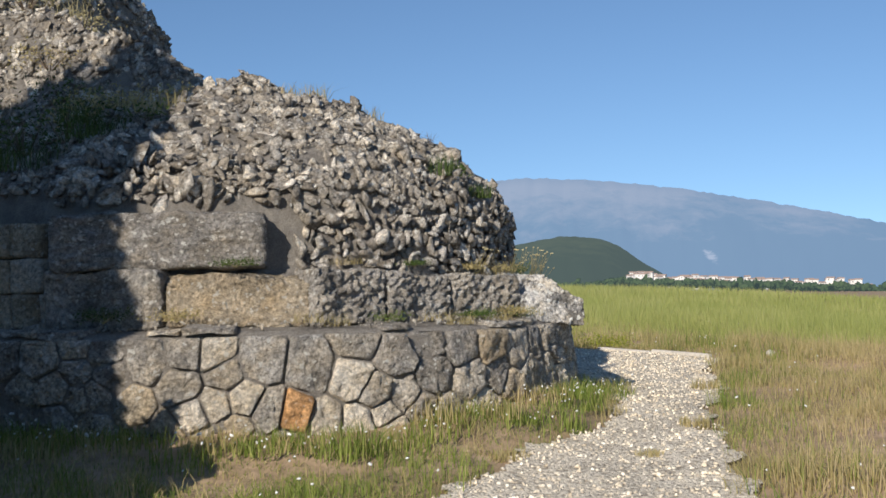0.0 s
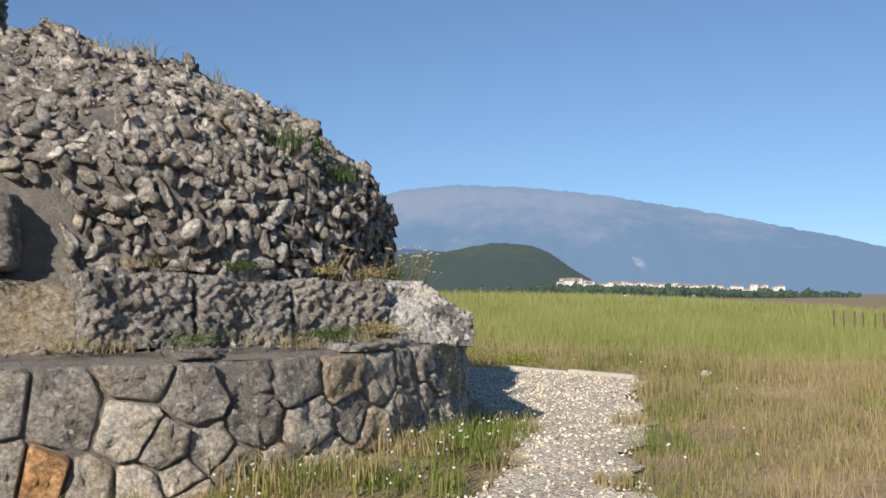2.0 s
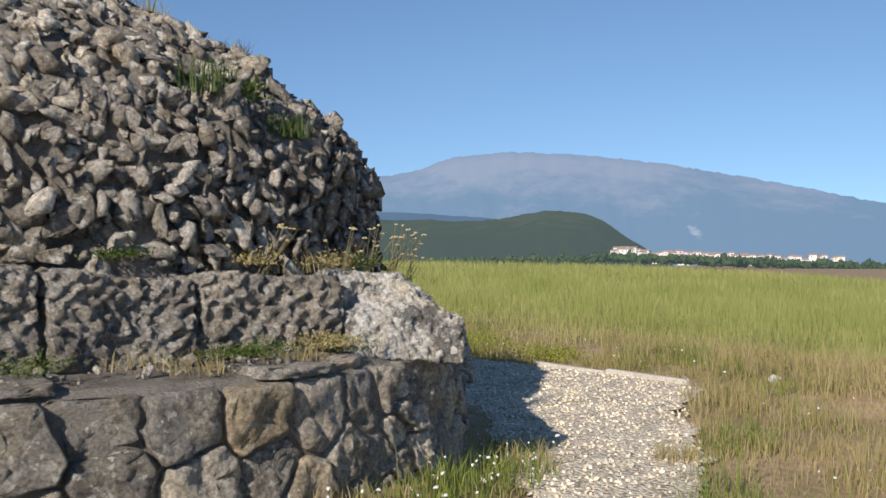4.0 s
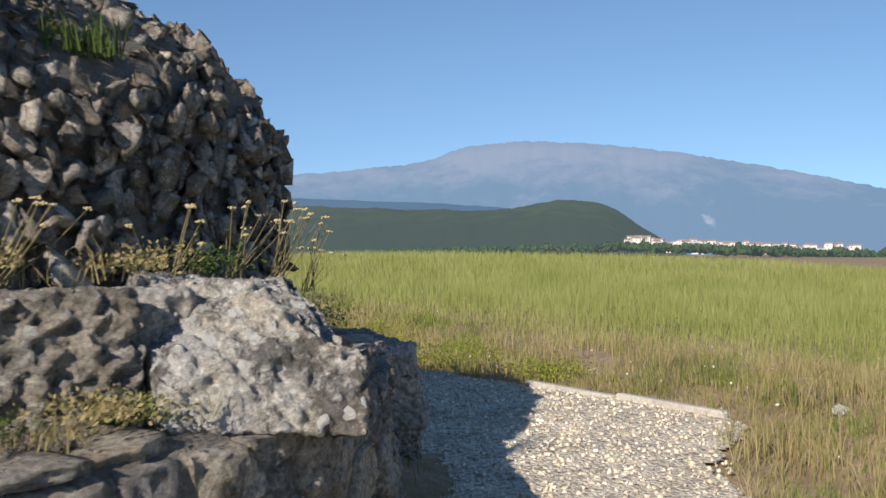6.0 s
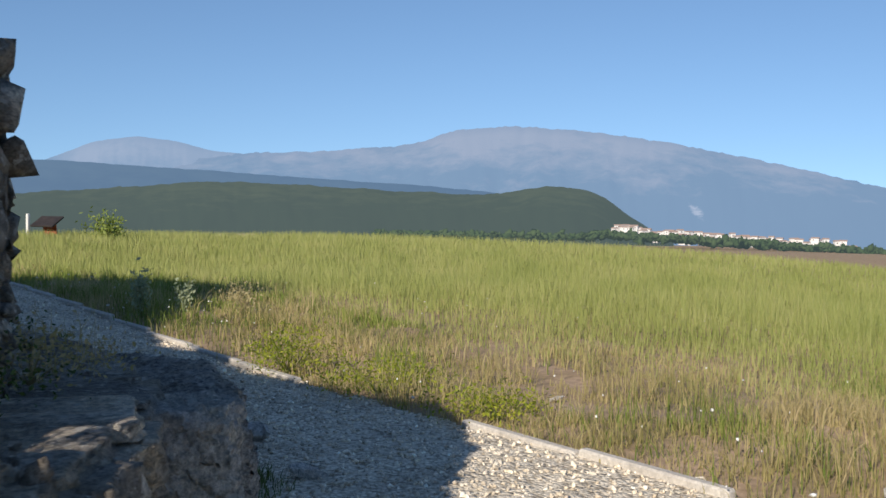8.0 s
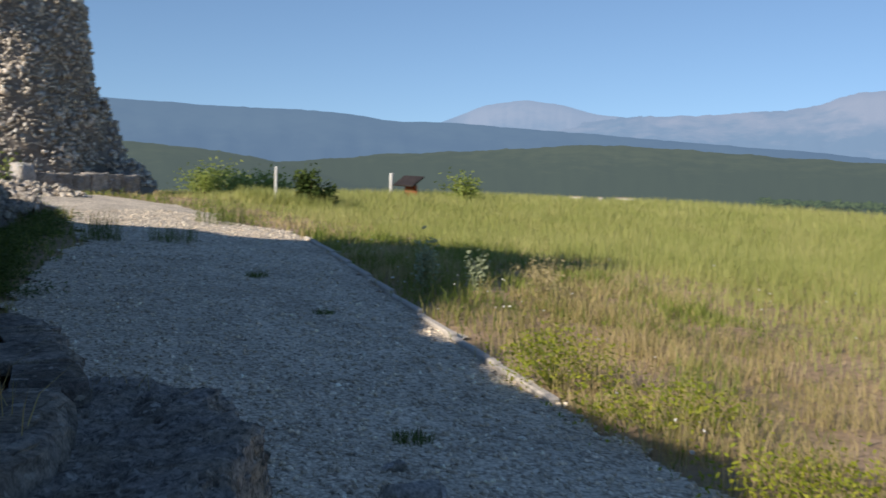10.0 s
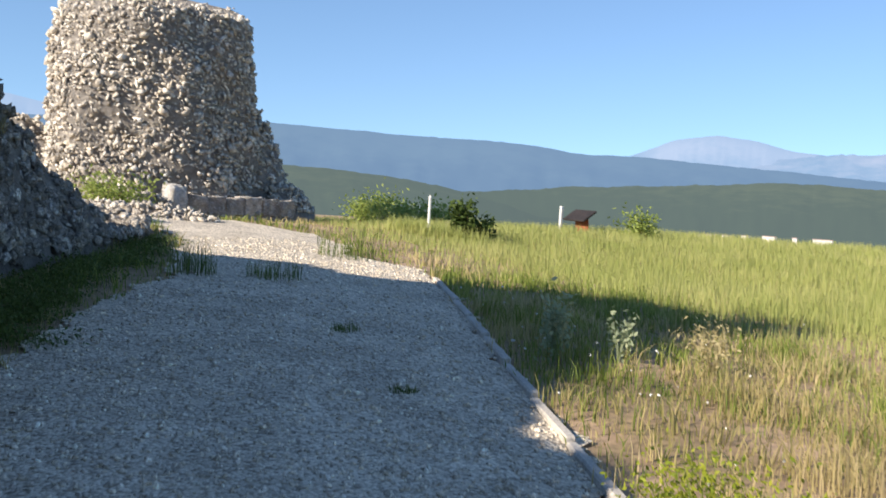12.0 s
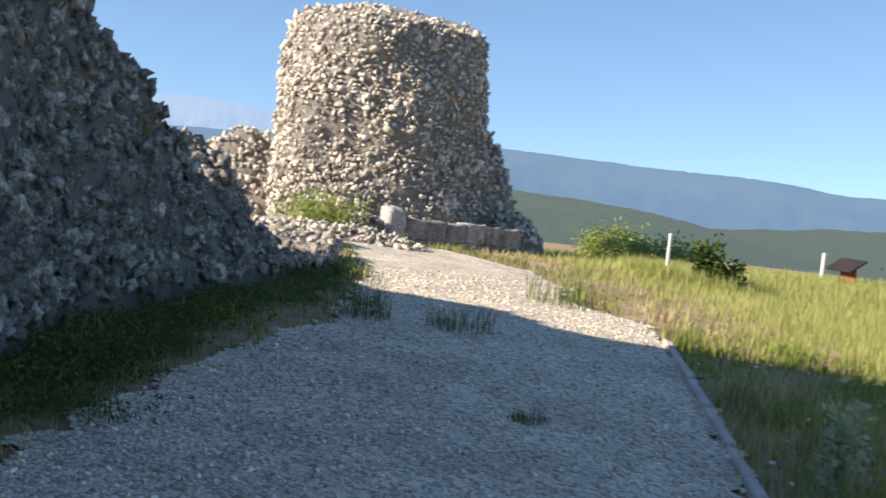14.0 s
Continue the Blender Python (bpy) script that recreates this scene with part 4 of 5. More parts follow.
# mixed growth close to the path
lawn("strip_grass", 90000, (-3.5, 7.5, 8, 23), lambda x, y: 0.10 + 0.20 * sstep(-0.2, 0.8, vnoise(x, y, 0.7, 5.5)), lambda x, y: 0.004 + 0.0005 * eye_distance(x, y),
     lambda x, y: sstep(-0.35, 0.45, vnoise(x, y, 0.9, 7.7)) * sstep(5.5, 1.5, kerb_side(x, y)) * np.where(kerb_side(x, y) > -0.3, 1.0, 0.25), 74, M_DRY,
     "half-dry grass and weeds beside the path", 0.45)
lawn("kerb_grass", 60000, (-5.5, 2.2, 15.5, 26), lambda x, y: 0.09 + 0.16 * sstep(-0.3, 0.8, vnoise(x, y, 0.7, 4.4)), lambda x, y: 0.004 + 0.0005 * eye_distance(x, y),
     lambda x, y: np.where((kerb_side(x, y) > 0.05) & (kerb_side(x, y) < 3.2), (0.35 + 0.65 * sstep(-0.5, 0.3, vnoise(x, y, 0.9, 2.2))) * (0.12 + 0.6 * sstep(18.3, 20.3, y - 0.3 * x)), 0.0), 77, M_GREEN,
     "green grass and weeds outside the kerb", 0.45)
lawn("fore_grass", 70000, (-5.5, 1.3, 2.5, 8.2), lambda x, y: 0.05 + 0.13 * sstep(-0.1, 0.7, vnoise(x, y, 0.7, 6.1)), lambda x, y: 0.004 + 0.0004 * eye_distance(x, y),
     lambda x, y: 0.35 + 0.65 * sstep(-0.4, 0.3, vnoise(x, y, 0.9, 3.7)), 78, M_GREEN, "short green grass before the tomb", 0.55)
lawn("fore_grass", 30000, (-5.5, 1.3, 2.5, 8.2), lambda x, y: 0.06 + 0.12 * sstep(-0.1, 0.7, vnoise(x, y, 0.5, 9.1)), lambda x, y: 0.004 + 0.0004 * eye_distance(x, y),
     lambda x, y: sstep(-0.2, 0.5, vnoise(x, y, 0.8, 1.1)), 79, M_DRY, "short dry grass before the tomb", 0.55)
lawn("side_grass", 110000, (1.2, 10, 3, 15), lambda x, y: 0.07 + 0.20 * sstep(-0.1, 0.7, vnoise(x, y, 0.8, 2.5)), lambda x, y: 0.004 + 0.0006 * eye_distance(x, y),
     lambda x, y: 0.25 + 0.75 * sstep(-0.4, 0.3, vnoise(x, y, 1.2, 4.7)), 75, M_DRY, "half-dry grass on the open side of the path", 0.5)
lawn("side_grass", 45000, (1.2, 10, 3, 15), lambda x, y: 0.10 + 0.18 * sstep(-0.1, 0.7, vnoise(x, y, 0.6, 8.5)), lambda x, y: 0.004 + 0.0006 * eye_distance(x, y),
     lambda x, y: sstep(0.0, 0.6, vnoise(x, y, 0.9, 1.7)), 76, M_GREEN, "green tussocks on the open side of the path", 0.45)


def tuft(name, at, n, h, spread, material, seed, label, category="grass tuft", lean=0.4, width=0.008, heads=0, group="", head_material=None):
    r = np.random.default_rng(seed)
    a, d = r.uniform(0, 2 * math.pi, n), np.sqrt(r.random(n)) * spread
    P = np.stack([np.cos(a) * d, np.sin(a) * d, np.full(n, -0.02)], 1)
    H = h * r.uniform(0.45, 1.1, n)
    V, F = blades(P, H, np.full(n, width), r, lean)
    if not heads:
        ob = obj(name, np_mesh(name, V, F), material)
        ob.location = at
    else:
        ob = thing(name, "", category, at=at)
        tagged(obj("stalk_bunch", np_mesh(name, V, F), material, ob), kind="stuff")
        tips = V.reshape(-1, 5, 3)[:, 4][r.permutation(n)[:heads]]
        hd = obj("flower_cluster", scatter_stones("heads", tips, np.tile([0, 0, 1.0], (len(tips), 1)), r.uniform(0.008, 0.016, len(tips)), COARSE[:3], r), head_material or M_FLOWER, ob)
        tagged(hd, kind="stuff")
    return tagged(ob, label, category, group)


def leafy(name, at, n, size, h, spread, material, seed, label, category="bush", stems=7, stem_material=None, squash=1.0):
    """A bushy plant: woody stems and many small leaves in clumps."""
    r = np.random.default_rng(seed)
    ob = thing(name, label, category, at=at)
    tips, lots = [], []
    for k in range(stems):
        a, d = r.uniform(0, 2 * math.pi), spread * math.sqrt(r.random()) * 0.8
        tip = np.array([math.cos(a) * d, math.sin(a) * d, h * r.uniform(0.55, 0.95)])
        for w in range(3):
            b = w * 2 * math.pi / 3
            off = np.array([math.cos(b), math.sin(b), 0]) * 0.012 * (h / 0.6)
            nxt = np.array([math.cos(b + 2.09), math.sin(b + 2.09), 0]) * 0.012 * (h / 0.6)
            lots.append((np.array([off * 1.0, nxt * 1.0, tip]), np.array([[0, 1, 2]])))
        tips.append(tip)
    V, F = join(lots)
    obj("stem", np_mesh(name + "_stems", V, F), stem_material or M_WOODY, ob)
    tips = np.array(tips)
    c = tips[r.integers(0, stems, n)] * np.stack([np.ones(n), np.ones(n), r.uniform(0.35, 1.0, n)], 1)
    c = c + r.normal(size=(n, 3)) * np.array([spread * 0.26, spread * 0.26, h * 0.13])
    c[:, 2] = np.maximum(c[:, 2], 0.02)
    u, w = r.normal(size=(n, 3)), r.normal(size=(n, 3))
    u /= np.linalg.norm(u, axis=1)[:, None]
    w = np.cross(u, w)
    w /= np.linalg.norm(w, axis=1)[:, None]
    s = size * r.uniform(0.6, 1.3, n)[:, None]
    V = np.stack([c - u * s, c + w * s * 0.45, c + u * s, c - w * s * 0.45], 1).reshape(-1, 3)
    F = np.array([[0, 1, 2, 3]])[None] + (np.arange(n) * 4)[:, None, None]
    lf = obj("leaves", np_mesh(name + "_leaves", V, F.reshape(-1, 4)), material, ob)
    tagged(lf, kind="stuff")
    return ob


def on_ground(x, y, dz=0.0):
    return (x, y, float(ground(x, y)) + dz)


# plants beside the kerb
leafy("yellow_weed", on_ground(0.45, 16.75), 1500, 0.016, 0.42, 0.42, M_WEED, 81, "yellow-green weed bush at the path edge", "weed", 16, M_GREEN)
leafy("yellow_weed", on_ground(1.25, 15.95), 1300, 0.016, 0.30, 0.50, M_WEED, 82, "low yellow-flowering weed at the path edge", "weed", 16, M_GREEN)
leafy("yellow_weed", on_ground(2.1, 14.95), 900, 0.016, 0.25, 0.40, M_WEED, 83, "low yellow-flowering weed at the path edge", "weed", 14, M_GREEN)
leafy("thistle", on_ground(-1.75, 19.8), 380, 0.03, 0.55, 0.15, M_SAGE, 84, "pale grey-green thistle in the shadowed grass", "thistle", 8, M_SAGE)
leafy("thistle", on_ground(-1.35, 20.1), 160, 0.026, 0.4, 0.10, M_SAGE, 85, "small grey-green thistle in the shadowed grass", "thistle", 6, M_SAGE)
leafy("orange_weed", on_ground(-0.75, 20.5), 300, 0.02, 0.42, 0.3, M_STRAW, 86, "dry orange-brown weed in the grass", "weed", 12, M_STRAW)
for k, (x, y, h, s, m) in enumerate(((1.3, 17.3, 0.5, 0.25, M_GREEN), (2.2, 17.0, 0.55, 0.3, M_DRY), (3.1, 16.3, 0.5, 0.3, M_DRY), (3.4, 14.6, 0.5, 0.3, M_GREEN), (3.7, 13.6, 0.55, 0.3, M_DRY),
                                     (3.3, 12.2, 0.5, 0.3, M_DRY), (2.9, 10.6, 0.4, 0.25, M_GREEN), (3.6, 11.2, 0.45, 0.3, M_DRY), (2.5, 9.2, 0.3, 0.25, M_GREEN), (4.2, 12.6, 0.5, 0.3, M_DRY),
                                     (0.6, 18.4, 0.35, 0.25, M_DRY), (1.6, 19.0, 0.35, 0.3, M_DRY), (-3.0, 22.6, 0.4, 0.3, M_GREEN), (4.6, 15.4, 0.4, 0.3, M_DRY), (5.5, 17.6, 0.4, 0.3, M_GREEN))):
    tuft("grass_tuft", on_ground(x, y), 130, h * 0.62, s, m, 100 + k, "ragged tuft of tall half-dry grass", group="tufts by the path", lean=0.45, width=0.006)
for k, (x, y, h, s) in enumerate(((-6.3, 20.4, 0.42, 0.26), (-5.7, 21.0, 0.25, 0.3), (-3.4, 19.3, 0.10, 0.12), (-7.0, 23.9, 0.45, 0.4), (-1.9, 18.0, 0.07, 0.09), (0.25, 15.0, 0.09, 0.1), (1.36, 7.08, 0.07, 0.10), (1.9, 8.2, 0.12, 0.12), (0.4, 7.1, 0.09, 0.16), (2.45, 10.3, 0.14, 0.14))):
    tuft("path_tuft", on_ground(x, y, 0.02), 130, h, s, M_DARKLEAF if k < 6 else M_DRY, 130 + k, "small tuft growing out of the gravel", group="tufts in the gravel")
# strip of grass at the foot of the mound, and at the tomb's foot
for k, (x, y) in enumerate(((-10.6, 31.3), (-10.2, 31.5), (-11.0, 31.3), (-9.8, 31.9), (-11.4, 31.6))):
    tuft("grass_tuft", on_ground(x, y), 260, 0.42, 0.4, M_FIELD, 170 + k, "tall yellow-green grass round the marker post", group="tufts round the post", lean=0.3, width=0.014)
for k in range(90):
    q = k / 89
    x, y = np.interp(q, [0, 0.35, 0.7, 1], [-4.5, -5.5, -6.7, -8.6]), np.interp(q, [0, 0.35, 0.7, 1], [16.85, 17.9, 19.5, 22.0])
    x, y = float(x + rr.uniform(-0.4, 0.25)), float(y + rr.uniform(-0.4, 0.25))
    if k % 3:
        leafy("foot_weed", on_ground(x, y), 260, 0.018, rr.uniform(0.08, 0.17), 0.3, M_DARKLEAF, 200 + k, "low dark green weeds at the foot of the shaded mound", "weed", 12, M_GREEN)
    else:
        tuft("foot_grass", on_ground(x, y), 170, rr.uniform(0.06, 0.15), 0.3, M_DARKLEAF, 200 + k, "green grass at the foot of the shaded mound", group="grass under the mound", lean=0.7, width=0.005)
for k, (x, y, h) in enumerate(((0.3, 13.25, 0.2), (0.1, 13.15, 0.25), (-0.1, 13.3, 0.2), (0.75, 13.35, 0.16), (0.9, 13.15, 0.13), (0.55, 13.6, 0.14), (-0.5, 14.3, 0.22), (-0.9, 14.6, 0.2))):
    tuft("foot_grass", on_ground(x, y), 190, h, 0.2, M_DARKLEAF, 190 + k, "dark green grass between fallen blocks", group="grass under the mound", lean=0.6)
for k in range(40):
    phi = radians(-30 + 125 * k / 39 + rr.uniform(-1.5, 1.5))
    p = on_ring(phi, R_PLINTH + rr.uniform(0.08, 0.5), 0)
    tuft("foot_grass", on_ground(p.x, p.y), 120, rr.uniform(0.10, 0.24), 0.24, M_GREEN if k % 3 else M_DRY, 260 + k, "short grass with small white daisies at the plinth", group="grass at the plinth", heads=5)
# growth on the ledges and in the rubble
for k, (phi, r, z, h, s, m) in enumerate(((12, 2.95, 1.38, 0.16, 0.14, M_DRY), (30, 2.75, 1.44, 0.10, 0.12, M_DRY), (44, 2.72, 1.43, 0.10, 0.12, M_GREEN), (58, 2.74, 1.42, 0.16, 0.14, M_GREEN), (64, 2.76, 1.41, 0.18, 0.16, M_DRY),
                                          (70, 2.78, 1.40, 0.22, 0.18, M_GREEN), (76, 2.80, 1.38, 0.22, 0.16, M_DRY), (42, 3.08, 0.99, 0.13, 0.13, M_GREEN), (50, 3.1, 0.99, 0.10, 0.14, M_DRY), (60, 3.12, 0.99, 0.16, 0.14, M_GREEN),
                                          (66, 3.15, 0.99, 0.13, 0.12, M_GREEN), (4, 3.08, 0.99, 0.2, 0.16, M_GREEN), (-6, 3.1, 0.99, 0.26, 0.18, M_GREEN), (22, 3.1, 0.99, 0.12, 0.12, M_DRY), (100, 2.9, 0.98, 0.3, 0.2, M_GREEN),
                                          (112, 2.95, 0.92, 0.35, 0.22, M_GREEN), (122, 3.0, 0.88, 0.35, 0.24, M_GREEN), (128, 2.7, 0.95, 0.35, 0.24, M_GREEN), (118, 2.75, 0.98, 0.3, 0.2, M_GREEN), (135, 3.35, 0.6, 0.35, 0.25, M_GREEN))):
    p = on_ring(radians(phi), r, z)
    if k % 3 == 1:
        tuft("ledge_grass", p[:], 60, h * 0.8, s * 1.2, M_DRY, 300 + k, "small dry grass tuft rooted on the stone ledge", group="tufts on the tomb", lean=1.0, width=0.004)
    else:
        leafy("ledge_plant", p[:], 520, 0.010, h * 0.55, s * 1.2, M_DRY if k % 2 else M_BUSH, 300 + k, "low dull green cushion plant on the stone ledge", "plant", 14, M_STRAW)
def dry_plant(at, out, count, length, seed):
    """A dead herb: thin bowed stalks fanning out of one root, each with a flat seed head."""
    r = random.Random(seed)
    plant = thing("dry_plant", "dead yellowish herb with flat seed heads on the ledge", "dry plant", "dry plants", at=at)
    for k in range(count):
        a, lean = math.atan2(out[1], out[0]) + r.gauss(0, 0.75), r.uniform(0.15, 0.95)
        h = length * r.uniform(0.6, 1.1)
        tip = Vector((math.cos(a) * lean * h, math.sin(a) * lean * h, h * (1 - 0.28 * lean)))
        root = Vector((r.uniform(-0.03, 0.03), r.uniform(-0.03, 0.03), -0.02))
        bm = bmesh.new()
        rings = []
        for q in (0.0, 0.35, 0.7, 1.0):
            c = root.lerp(tip, q) + Vector((0, 0, 0.06 * h * math.sin(q * math.pi) * (1 - lean * 2)))
            rings.append([bm.verts.new(c + Vector((math.cos(w), math.sin(w), 0)) * (0.0034 - 0.0018 * q)) for w in (0, 2.09, 4.19)])
        for p, q in zip(rings, rings[1:]):
            for w in range(3):
                bm.faces.new((p[w], p[(w + 1) % 3], q[(w + 1) % 3], q[w]))
        stalk = part("stalk", bm, M_STRAW, plant, "", smooth=True)
        if r.random() < 0.75:
            bm = bmesh.new()
            for w in range(9):
                o = Vector((r.gauss(0, 0.007), r.gauss(0, 0.007), r.uniform(-0.003, 0.004)))
                bmesh.ops.create_icosphere(bm, subdivisions=1, radius=r.uniform(0.003, 0.0055), matrix=Matrix.Translation(tip + o))
            part("seed_head", bm, M_SEED, stalk)
    return plant


for k, (phi, r, z, n) in enumerate(((84, 2.96, 1.38, 16), (80, 2.86, 1.38, 12), (60, 2.76, 1.40, 9), (88, 3.02, 1.30, 10), (72, 2.84, 1.38, 8))):
    p = on_ring(radians(phi), r, z)
    dry_plant(p[:], (math.sin(radians(phi)) - 0.5, -math.cos(radians(phi)) + 0.5), n, 0.26, 330 + k)
for k, (x, y, h, s, m) in enumerate(((-0.15, 9.15, 0.22, 0.2, M_BUSH), (0.22, 9.6, 0.15, 0.15, M_BUSH), (-3.1, 8.8, 0.3, 0.3, M_BUSH), (-3.6, 8.5, 0.35, 0.35, M_BUSH), (-2.7, 9.3, 0.25, 0.3, M_DRY), (-3.4, 9.6, 0.3, 0.35, M_BUSH), (-4.1, 9.2, 0.3, 0.3, M_BUSH),
                                     (-1.6, 10.6, 0.22, 0.3, M_DRY), (-1.0, 10.8, 0.18, 0.25, M_DRY), (-2.3, 11.3, 0.22, 0.3, M_DRY), (-0.35, 10.9, 0.25, 0.13, M_WOODY), (-4.6, 13.6, 0.4, 0.4, M_STRAW), (-5.2, 13.2, 0.4, 0.4, M_STRAW), (-7.3, 18.7, 0.3, 0.12, M_STRAW), (-3.0, 12.0, 0.25, 0.3, M_DRY))):
    z = max(float(mound_height(x, y)), 1.4)
    tuft("rubble_grass", (x, y, z), 150, h, s, m, 350 + k, "tuft of wild growth rooted in the rubble", group="growth on the rubble", lean=0.5)

lr = np.random.default_rng(88)
LP, LS = [], []
for _ in range(420):
    phi, r = lr.uniform(-35, 96), lr.uniform(2.92, 3.24)
    LP.append(on_ring(radians(phi), r, 0.945 + 0.02 * (3.2 - r) / 0.3)[:])
    LS.append(0.012 * math.exp(lr.normal(scale=0.55)))
lg = obj("ledge_rubble", scatter_stones("ledge_rubble", np.array(LP), np.tile([0, 0, 1.0], (len(LP), 1)), np.array(LS), COARSE, lr, 0.6), M_RUBBLE, tomb)
tagged(lg, "crumbled stone lying along the ledge", kind="stuff")
for k, phi in enumerate((26, 34, 47, 55, 58, 63, 68, 73, 79)):
    p = on_ring(radians(phi), 3.0 + 0.05 * (k % 3), 0.955)
    if k % 2:
        leafy("ledge_plant", p[:], 420, 0.009, 0.10, 0.15, M_DARKLEAF, 510 + k, "low dark cushion plant in the ledge's corner", "plant", 12, M_STRAW)
    else:
        tuft("ledge_grass", p[:], 90, 0.11, 0.13, M_DRY, 510 + k, "small dry grass tuft rooted on the stone ledge", group="tufts on the tomb", lean=0.9, width=0.004)

# daisies and seed heads in the grass
fr = np.random.default_rng(77)
FX, FY = fr.uniform(-4, 9, 3000), fr.uniform(5, 24, 3000)
ok = (~bare(FX, FY)) & ((edge_distance(GRAVEL, FX, FY) < 1.2) | (fr.random(3000) < 0.12)) & (fr.random(3000) < 0.35)
FX, FY = FX[ok], FY[ok]
dz = obj("daisies", scatter_stones("daisies", np.stack([FX, FY, ground(FX, FY) + fr.uniform(0.05, 0.22, len(FX))], 1), np.tile([0, 0, 1.0], (len(FX), 1)), fr.uniform(0.007, 0.016, len(FX)), COARSE[:4], fr, 0.3), M_FLOWER)
tagged(dz, "small white daisies scattered in the grass", "flowers", kind="stuff")

# dark scrub in the shaded corner above the blocks, and dry growth by the high wall
for k, (x, y, h, s, m) in enumerate(((-3.4, 8.95, 0.55, 0.45, M_BUSH), (-3.9, 9.2, 0.6, 0.5, M_BUSH), (-4.3, 9.6, 0.6, 0.5, M_BUSH), (-3.1, 9.5, 0.3, 0.4, M_DRY), (-2.7, 9.0, 0.25, 0.35, M_BUSH), (-4.6, 9.3, 0.6, 0.5, M_BUSH),
                                     (-3.6, 10.0, 0.4, 0.4, M_DRY), (-4.9, 11.6, 0.5, 0.45, M_STRAW), (-4.4, 11.9, 0.45, 0.4, M_STRAW), (-0.42, 10.6, 0.2, 0.12, M_WOODY), (0.0, 9.55, 0.16, 0.16, M_BUSH),
                                     (-4.5, 12.6, 0.4, 0.4, M_STRAW), (-3.3, 10.4, 0.28, 0.35, M_DRY), (-2.8, 10.2, 0.25, 0.3, M_DRY), (-4.0, 10.6, 0.4, 0.4, M_BUSH), (-4.4, 11.0, 0.35, 0.4, M_DRY))):
    leafy("scrub", (x, y, max(float(mound_height(x, y)), 1.35) - 0.03), 420 if h > 0.25 else 160, 0.022, h, s, m, 440 + k, "dark wild scrub rooted in the rubble", "scrub", 12)

# fallen stones by the path
for k, (x, y, sx) in enumerate(((0.72, 14.1, 0.13), (1.15, 13.4, 0.08), (0.35, 14.5, 0.06), (3.9, 13.2, 0.07), (2.6, 16.1, 0.06))):
    bm = bmesh.new()
    tv, tf = FINE[k + 2]
    vs = [bm.verts.new(v) for v in tv * sx]
    for f in tf:
        bm.faces.new([vs[i] for i in f])
    me = bpy.data.meshes.new("fallen_stone")
    bm.to_mesh(me)
    bm.free()
    s = obj("fallen_stone", me, M_PALE)
    s.location = on_ground(x, y, sx * 0.5)
    tagged(s, "pale fallen stone beside the path", "stone", "fallen stones")

# ---- signs and posts beyond the field ----
post = thing("marker_post", "thin white marker post standing in grass", "post", at=on_ground(-10.8, 31.7, -0.15))
bm = bmesh.new()
bmesh.ops.create_cone(bm, cap_ends=True, segments=10, radius1=0.036, radius2=0.033, depth=1.0, matrix=pose(0, 0, 0.5))
part("shaft", bm, M_WHITEPOST, post)
bm = bmesh.new()
bmesh.ops.create_cone(bm, cap_ends=True, segments=10, radius1=0.042, radius2=0.015, depth=0.05, matrix=pose(0, 0, 1.02))
part("cap", bm, M_WHITEPOST, post)
board = thing("information_board", "information board with rust-red back on a white post", "sign", at=on_ground(-12.1, 41.7, -0.42))
board.rotation_euler = (0, 0, radians(-25))
for name, size, at, rot, m in (("post", (0.10, 0.10, 1.3), (-0.5, 0, 0.65), 0, M_WHITEPOST), ("panel", (1.0, 0.06, 0.6), (0.1, 0.25, 1.05), -58, M_PANEL), ("back_panel", (0.6, 0.05, 0.9), (0.2, 0.3, 0.62), 8, M_RUST), ("base", (0.8, 0.4, 0.3), (0.2, 0.3, 0.15), 0, M_WALLWHITE)):
    bm = bmesh.new()
    bmesh.ops.create_cube(bm, size=1.0)
    bmesh.ops.scale(bm, vec=size, verts=bm.verts)
    bmesh.ops.bevel(bm, geom=bm.edges[:], offset=0.012, segments=1, affect="EDGES")
    bmesh.ops.transform(bm, matrix=pose(*at, rot, 0, 0), verts=bm.verts)
    part(name, bm, m, board)

for k, (x, y, h, s, n) in enumerate(((-10.25, 32.3, 0.95, 0.30, 900), (-10.0, 32.7, 0.6, 0.25, 300), (-16.5, 40, 1.0, 1.1, 1100), (-18.5, 41, 1.15, 1.3, 1100), (-20.6, 43, 1.4, 1.4, 1100), (-10.1, 42.2, 1.0, 0.6, 600))):
    leafy("shrub", on_ground(x, y), n, 0.075, h, s, M_BUSH if k in (0, 1) else M_SHRUB, 400 + k, "leafy green shrub at the edge of the slope", "shrub", 14)
leafy("shrub", on_ground(-15.3, 26.6), 1500, 0.05, 0.9, 0.9, M_SHRUB, 420, "leafy green shrub at the foot of the stump", "shrub", 16)
leafy("shrub", on_ground(-14.9, 34.6), 500, 0.05, 0.9, 0.35, M_SHRUB, 421, "small green shrub between stump and lump", "shrub", 8)


